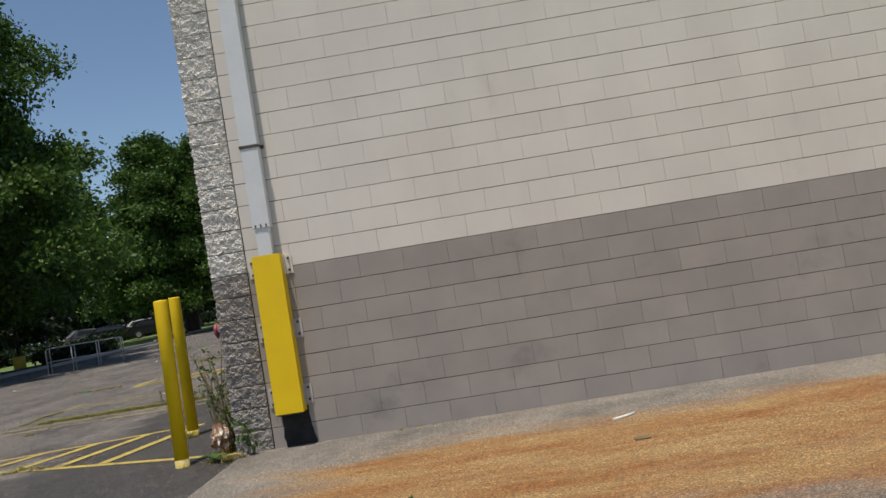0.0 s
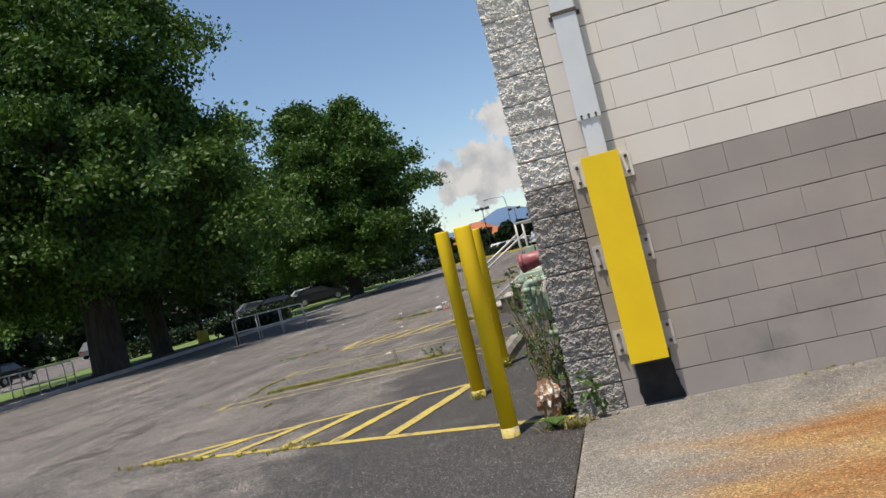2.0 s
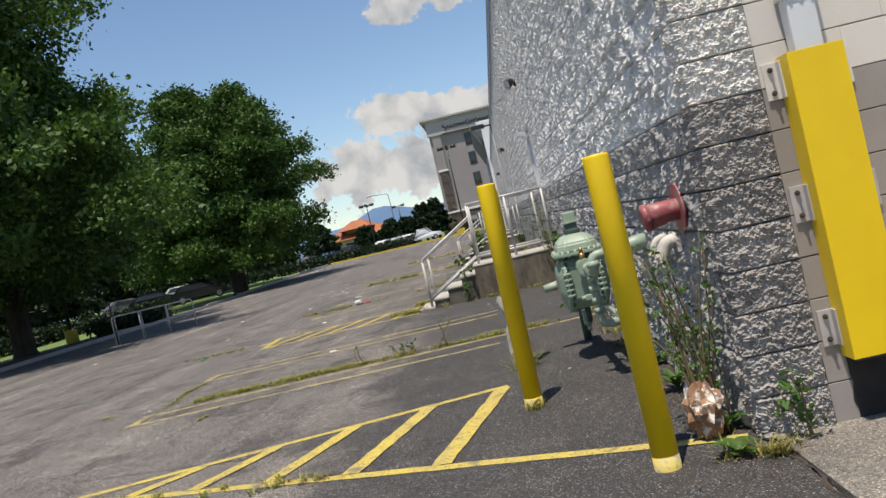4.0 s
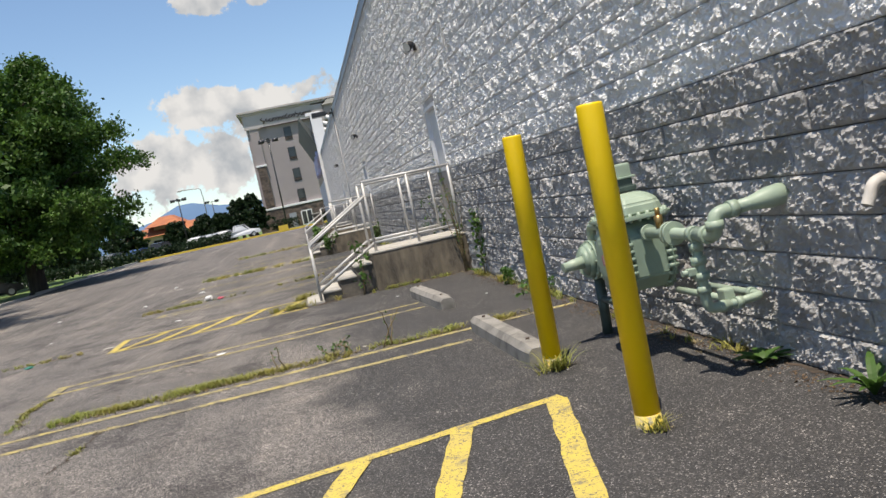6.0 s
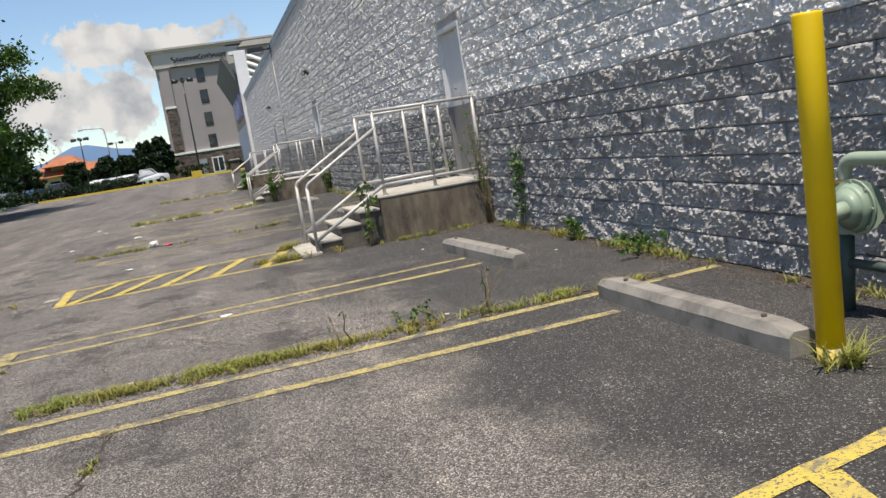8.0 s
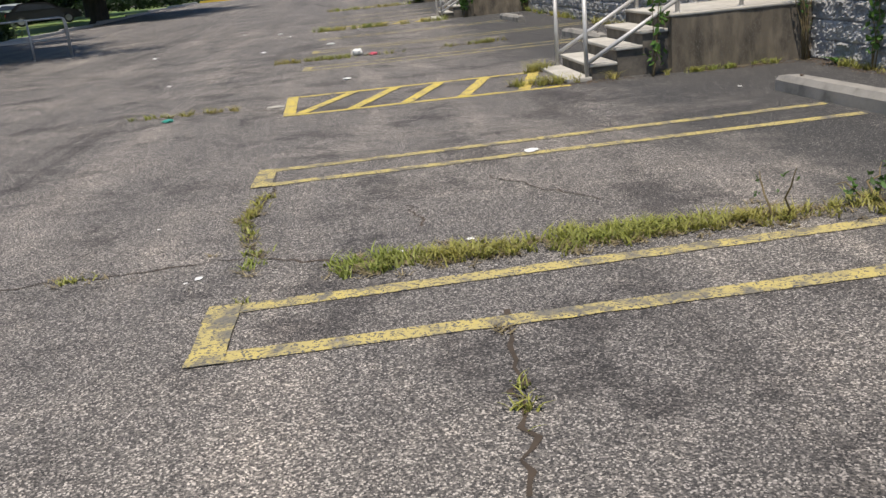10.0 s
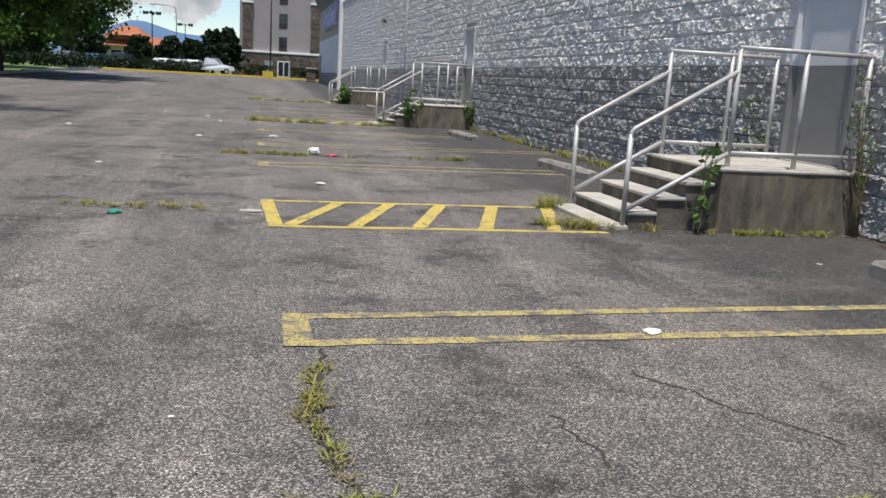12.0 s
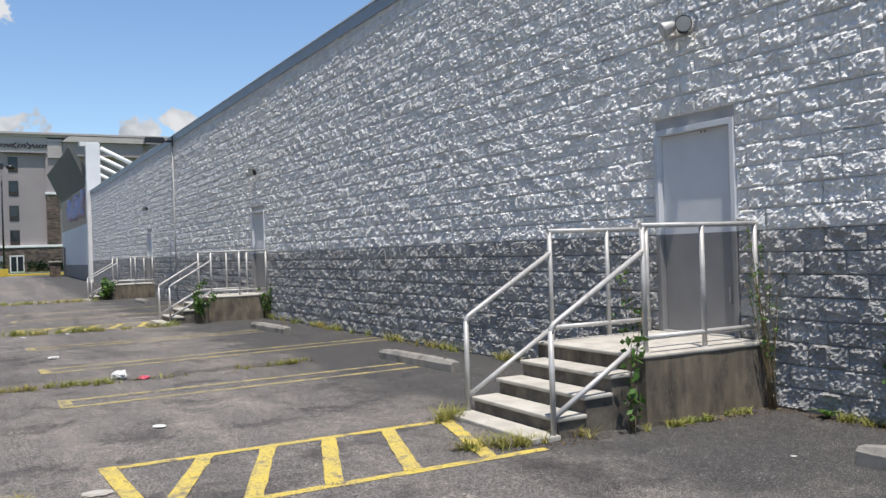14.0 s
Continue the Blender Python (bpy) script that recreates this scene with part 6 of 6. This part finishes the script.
tall_weed((-0.08, 7.55, 0), 0.16, 4, 28, 0.1, 0.025, (-0.1, 0), 40, "small leafy weed at the wall foot")
tall_weed((-0.08, 6.34, 0), 0.16, 6, 29, 0.2, 0.025, (-0.1, 0), 40, "small leafy weed at the wall foot")
tall_weed((-1.7, 23.9, 0), 0.95, 6, 30, 0.2, 0.045, (0, 0), 50, "bushy weed by the next landing steps")
tall_weed((-0.15, 24.1, 0), 0.8, 4, 31, 0.12, 0.04, (0, 0), 40, "bushy weed at the next landing end")
tall_weed((-1.8, 38.6, 0), 0.9, 8, 32, 0.25, 0.07, (0, 0), 40, "bushy weed by the far landing steps")
tall_weed((-2.7, 5.38, 0), 0.26, 2, 33, 0.1, 0.01, (0, 0.1), 12, "wiry weed among the crack grass")
tall_weed((-1.75, 5.42, 0), 0.42, 3, 34, 0.16, 0.01, (0.1, 0.1), 10, "thin dry weed stalks among the crack grass")
tall_weed((-2.2, 5.42, 0), 0.14, 5, 35, 0.12, 0.016, (0, 0), 22, "low leafy weed among the crack grass")
tall_weed((1.78, -3.45, 0.01), 0.28, 3, 36, 0.03, 0.018, (0, 0), 30, "single upright weed in the concrete apron")
rosette((-0.12, 1.25, 0), 15, 0.2, 0.017, 41, up=1.0)
rosette((-0.14, 2.08, 0), 12, 0.19, 0.026, 42, "wilting broad-leaved plant at the wall foot", 0.45)
rosette((-0.1, 0.3, 0), 8, 0.16, 0.025, 43)
rosette((-0.1, 9.54, 0), 9, 0.14, 0.018, 44)
rosette((-0.16, -0.12, 0.0), 9, 0.12, 0.035, 45, "bright green seedling leaves at the corner")


def crumple(name, at, size, material, seed, label, category, squash=0.35):
    rng = random.Random(seed)
    bm = B()
    bmesh.ops.create_icosphere(bm, subdivisions=3, radius=1.0)
    for v in bm.verts:
        n = 0.6 + 0.5 * abs(noise.noise(v.co * 2.2 + Vector((seed, 0, 0)))) + 0.25 * noise.noise(v.co * 5 + Vector((0, seed, 0)))
        v.co = Vector((v.co.x * n * size, v.co.y * n * size * 0.8, max(v.co.z * n, -0.75) * size * squash))
    lo = min(v.co.z for v in bm.verts)
    for v in bm.verts:
        v.co.z -= lo
    ob = part(name, bm, M[material])
    ob.matrix_world = pose(*at, 0, 0, rng.uniform(0, 360))
    return tagged(ob, label, category)


crumple("paper_bag", (-0.2, 0.22, 0), 0.15, "bag", 3, "crumpled brown and white paper bag lying at the corner", "litter", 1.25)
crumple("scrap", (-3.39, 7.28, 0.006), 0.07, "paper", 5, "flattened white plastic scrap on a parking line", "litter", 0.12)
crumple("scrap", (-4.45, 15.95, 0), 0.14, "paper", 6, "crumpled white bag lying on the asphalt", "litter", 0.5)
crumple("scrap", (-4.2, 15.75, 0), 0.1, "pink", 7, "crumpled pink wrapper lying on the asphalt", "litter", 0.3)
crumple("scrap", (-6.33, 10.48, 0), 0.09, "teal", 8, "teal plastic scrap lying on the asphalt", "litter", 0.2)
crumple("scrap", (-5.3, 10.72, 0), 0.12, "concrete_top", 9, "flat grey scrap beside the hatched zone", "litter", 0.08)
rng = random.Random(31)
for x, y in [(-2.66, 5.27), (-5.14, 5.5), (-5.26, 5.46), (-0.6, 2.6), (-4.0, 5.6), (-3.5, 5.5), (-4.3, 5.55), (-3.0, 5.35), (-5.5, 6.4), (-2.0, 5.6), (-8.0, 7.0), (-9.5, 12.0), (-7.0, 14.0), (-6.2, 18.5),
             (-5.0, 19.0), (-6.0, 23.0), (-5.2, 23.4), (-6.4, 24.5), (-4.4, 23.5), (-7.5, 26.0), (-11.0, 16.0), (-12.5, 19.0), (-8.5, 20.0), (-2.45, 10.5), (-2.4, 10.85), (-1.3, 8.9), (-0.5, 7.2), (-4.6, 12.6)]:
    crumple("scrap", (x + rng.uniform(-0.05, 0.05), y, ground_z(x, y) + 0.002), rng.uniform(0.02, 0.05) * (2 if y > 12 else 0.55), "paper", rng.randrange(99), "small pale paper scrap on the asphalt", "litter", rng.uniform(0.1, 0.3))
bm = B()
sweep(bm, [(2.98, -1.02, 0.02), (3.06, -0.98, 0.022), (3.15, -0.9, 0.02)], 0.012, 6)
tagged(part("stick", bm, M["paper"]), "pale stick lying on the stained apron", "litter")
bm = B()
box(bm, 3.0, 3.1, -1.75, -1.68, 0.014, 0.024, 0.003)
tagged(part("scrap", bm, M["stem"]), "small dark scrap lying on the apron", "litter")


# ---- loose grit ----
def grit(name, label, spots, size, material, seed):
    """Small three-sided stones lying about the given spots: place, spread along x and y, and count."""
    rng = np.random.default_rng(seed)
    verts = []
    for x, y, sx, sy, n in spots:
        p = np.stack([x + rng.normal(0, sx, n), y + rng.normal(0, sy, n), np.full(n, 0.003)], 1)
        s = (size * rng.uniform(0.4, 1.5, n))[:, None]
        a = rng.uniform(0, 2 * math.pi, n)
        for k in range(3):
            ang = a + k * 2.1 + rng.normal(0, 0.25, n)
            verts.append(p + np.stack([np.cos(ang), np.sin(ang), np.zeros(n)], 1) * s)
        verts.append(p + rng.normal(0, 0.3, (n, 3)) * s * [1, 1, 0] + np.stack([np.zeros(n), np.zeros(n), 0.8 * s[:, 0]], 1))
    v, f, base = [], [], 0
    for q in range(0, len(verts), 4):
        n = len(verts[q])
        v.append(np.concatenate(verts[q:q + 4]))
        for k in range(n):
            i = [base + k + n * j for j in range(4)]
            f += [(i[0], i[1], i[3]), (i[1], i[2], i[3]), (i[2], i[0], i[3])]
        base += 4 * n
    g = thing(name, label, "debris", kind="stuff")
    part("stones", arrays("stones", np.concatenate(v), f, material), None, g)
    return g


grit("grit", "brown crumbs and dead leaf bits swept against the wall corner", [(0.25, -0.3, 0.3, 0.12, 420), (0.7, -0.25, 0.35, 0.13, 380), (0.35, -0.6, 0.4, 0.25, 260)], 0.007, M["grit_brown"], 61)
grit("grit", "brown litter along the foot of the block wall", [(-0.14, 0.6 + 0.7 * k, 0.06, 0.3, 110) for k in range(14)], 0.008, M["grit_brown"], 62)
grit("grit", "pale grit loosened from the worn asphalt", [(-4.6, 5.35, 0.7, 0.25, 420), (-3.0, 5.4, 0.9, 0.1, 380), (-5.3, 5.6, 0.5, 0.3, 240), (-2.0, 1.5, 1.4, 1.0, 300), (-3.0, 3.2, 1.4, 0.9, 260), (-4.2, 6.4, 1.0, 0.8, 220)], 0.006, M["grit_pale"], 63)
grit("grit", "dead leaf bits about the landing steps", [(-2.2, 10.1, 0.25, 0.08, 120), (-0.4, 9.98, 0.4, 0.06, 160), (-2.5, 10.7, 0.15, 0.4, 80)], 0.009, M["grit_brown"], 64)
grit("grit", "pale grit strewn over the stained apron", [(1.5, -2.0, 1.4, 0.9, 420), (4.0, -1.4, 1.5, 0.6, 320)], 0.006, M["grit_pale"], 65)


# ---- cracks ----
def crack(pts, w, seed, label="dark open crack in the asphalt"):
    rng = np.random.default_rng(seed)
    pts = [Vector((*p, 0)) for p in pts]
    bm, row = B(), None
    for a, b in zip(pts, pts[1:]):
        n = max(int((b - a).length / 0.05), 2)
        s = Vector((-(b - a).y, (b - a).x, 0)).normalized()
        for k in range(n):
            c = a.lerp(b, k / n) + s * rng.normal(0, 0.014)
            ww = w * rng.uniform(0.3, 1.0)
            z = ground_z(c.x, c.y) + 0.0025
            cur = [bm.verts.new((*(c + s * ww).xy, z)), bm.verts.new((*(c - s * ww).xy, z))]
            if row:
                bm.faces.new((row[0], row[1], cur[1], cur[0]))
            row = cur
    return tagged(part("crack", bm, M["bark_dark"]), label, "crack")


crack([(-4.0, 4.75), (-4.05, 4.2), (-4.13, 3.6)], 0.012, 1)
crack([(-5.0, 7.1), (-5.08, 6.3), (-4.98, 5.7), (-4.6, 5.5), (-2.0, 5.42), (-0.3, 5.3)], 0.014, 2)
crack([(-5.0, 5.72), (-6.2, 5.66), (-8.5, 5.9)], 0.006, 3)
crack([(-4.25, 6.32), (-4.2, 6.1), (-4.17, 5.85)], 0.009, 4)
crack([(-3.75, 6.75), (-3.56, 6.4), (-3.27, 5.94)], 0.007, 14)
crack([(-7.5, 10.9), (-5.4, 10.6), (-5.1, 10.3)], 0.012, 5)
crack([(-9.0, 15.8), (-5.2, 15.75), (-1.0, 15.95)], 0.014, 6)
crack([(0.03, -0.2), (0.04, -4.5)], 0.012, 7, "open joint between the asphalt and the concrete apron")
crack([(-0.03, 0.4), (-0.05, 5.0), (-0.04, 10.0)], 0.03, 8, "gap between the asphalt and the wall foot")
crack([(-2.9, 1.9), (-5.0, 2.6), (-7.0, 3.6)], 0.008, 10)


# ---- block pieces, nearest stretches one by one ----
def side_blocks():
    """Split blocks of the long wall. The stretch up to y = 9.5 and seven courses over the band is built piece by piece."""
    variants = {}
    for key in ("side_grey", "side_light"):
        variants[key] = []
        for s in range(8):
            v, f = split_face(LEN - 0.006, COURSE - 0.006, 34, 17, 40 + s)
            variants[key].append(arrays("split_block", v, f, M[key]))
    rng = random.Random(5)
    rest = {False: ([], [], 0), True: ([], [], 0)}
    for k in range(-8, 21):
        z0 = BAND + COURSE * k
        low = k < 0
        y = 0.205 + (0 if k % 2 else LEN / 2)
        spans = [(0.205, y)] if y > 0.21 else []
        while y < END - 0.05:
            spans.append((y, min(y + LEN, END)))
            y += LEN
        for a, b in spans:
            pieces = [(a, b)]
            for da, db in DOORS:
                if z0 + COURSE > DOOR_Z0 + 0.02 and z0 < DOOR_Z1 - 0.02:
                    cut = []
                    for p, q in pieces:
                        if q <= da or p >= db:
                            cut.append((p, q))
                        else:
                            if da - p > 0.03:
                                cut.append((p, da))
                            if q - db > 0.03:
                                cut.append((db, q))
                    pieces = cut
            for p, q in pieces:
                if k < 5 and q < 9.6 and q - p > LEN - 0.01:
                    ob = part("split_block", rng.choice(variants["side_grey" if low else "side_light"]), None, wall_side_low if low else wall_side_high)
                    ob.location = (0.0 + rng.uniform(-0.004, 0.004), p + 0.003, z0 + 0.003)
                    continue
                near = q < 16
                fine = (20, 10) if near else (12, 6)
                v, f = split_face(q - p - 0.006, COURSE - 0.006, max(int(fine[0] * (q - p) / LEN), 2), fine[1], rng.randrange(10 ** 6) % 977)
                v = v + np.array([rng.uniform(-0.004, 0.004), p + 0.003, z0 + 0.003])
                vs, fs, n = rest[low]
                vs.append(v)
                fs.extend(tuple(i + n for i in face) for face in f)
                rest[low] = (vs, fs, n + len(v))
    for low, (vs, fs, n) in rest.items():
        me = arrays("split_blocks", np.concatenate(vs), fs, M["side_grey_i" if low else "side_light_i"])
        tagged(part("split_blocks", me, None, wall_side_low if low else wall_side_high), kind="stuff")


def front_blocks():
    """Smooth painted blocks of the short wall; those below 3 m piece by piece."""
    def slab(w, key):
        bm = B()
        box(bm, 0, w - 0.0016, 0, 0.03, 0, COURSE - 0.006)
        es = [e for e in bm.edges if all(v.co.y < 0.001 for v in e.verts)]
        bmesh.ops.bevel(bm, geom=es, offset=0.0012, segments=1, affect="EDGES")
        return finish(bm, "block", M[key])

    data = {(key, half): slab(LEN / 2 if half else LEN, key) for key in ("front_grey", "front_light") for half in (False, True)}
    rng = random.Random(9)
    rest = {}
    for k in range(-8, 21):
        z0 = BAND + COURSE * k
        low = k < 0
        x = 0.303
        if k % 2:
            runs = [(x, True)]
            x += LEN / 2
        else:
            runs = []
        while x < 8.6:
            runs.append((x, False))
            x += LEN
        for x, half in runs:
            dy = rng.uniform(-0.0012, 0.0012)
            if k < 8 and x < 7.6:
                ob = part("block", data["front_grey" if low else "front_light", half], None, wall_front_low if low else wall_front_high)
                ob.location = (x, -0.001 + dy, z0 + 0.003)
            else:
                rest.setdefault(low, []).append((x, LEN / 2 if half else LEN, dy, z0))
    for low, items in rest.items():
        verts, faces = [], []
        for x, w, dy, z0 in items:
            n = len(verts)
            x1, z1, y0, y1 = x + w - 0.0016, z0 + COURSE - 0.003, -0.001 + dy, 0.03
            verts += [(x, y0, z0 + 0.003), (x1, y0, z0 + 0.003), (x1, y0, z1), (x, y0, z1), (x, y1, z0 + 0.003), (x1, y1, z0 + 0.003), (x1, y1, z1), (x, y1, z1)]
            faces += [tuple(n + i for i in f) for f in ((0, 1, 2, 3), (4, 5, 1, 0), (3, 2, 6, 7), (4, 0, 3, 7), (1, 5, 6, 2))]
        tagged(part("blocks", arrays("blocks", verts, faces, M["front_grey" if low else "front_light"]), None, wall_front_low if low else wall_front_high), kind="stuff")


def corner_blocks():
    """Split blocks that turn the corner: rough on both faces."""
    for k in range(-8, 21):
        z0 = BAND + COURSE * k
        low = k < 0
        nv = 32
        w1, w2, h = 0.2, 0.298, COURSE - 0.006
        us = np.concatenate([np.linspace(0, w1, 31)[:-1], w1 + np.linspace(0, w2, 51)])
        verts, faces = [], []
        vs = np.linspace(0, h, nv + 1)
        s = k + 60
        for v in vs:
            for u in us:
                if u < w1 - 1e-6:
                    d = float(rough(np.array((u + 0.05) * 2.9), np.array(v * 2.9), (w1 + 0.3) * 2.9, h * 2.9, s)) * 0.72
                    verts.append((-d, w1 - u, v))
                elif u < w1 + 1e-6:
                    d = float(rough(np.array((u + 0.05) * 2.9), np.array(v * 2.9), (w1 + 0.3) * 2.9, h * 2.9, s)) * 0.72 * 0.7
                    verts.append((-d, -d, v))
                else:
                    d = float(rough(np.array((u - w1 + 0.02) * 2.9), np.array(v * 2.9), (w2 + 0.02) * 2.9, h * 2.9, s + 500)) * 0.72
                    verts.append((u - w1, -d, v))
        n = len(us)
        faces = [(j * n + i, j * n + i + 1, (j + 1) * n + i + 1, (j + 1) * n + i) for j in range(nv) for i in range(n - 1)]
        a = len(verts)
        verts += [(0.2, 0.1, 0), (0.2, 0.1, h)]
        faces += [(i + 1, i, a) for i in range(n - 1)] + [(nv * n + i, nv * n + i + 1, a + 1) for i in range(n - 1)]
        me = arrays("corner_block", verts, faces, M["corner_grey" if low else "corner_light"])
        ob = part("corner_block", me, None, wall_front_low if low else wall_front_high)
        ob.location = (0, 0, z0 + 0.003)


side_blocks()
front_blocks()
corner_blocks()

# the plan brought to its true size
for ob in list(scene.objects):
    if ob.parent is None and ob.type not in {"CAMERA", "LIGHT"}:
        ob.matrix_basis = Matrix.Scale(GROW, 4) @ ob.matrix_basis
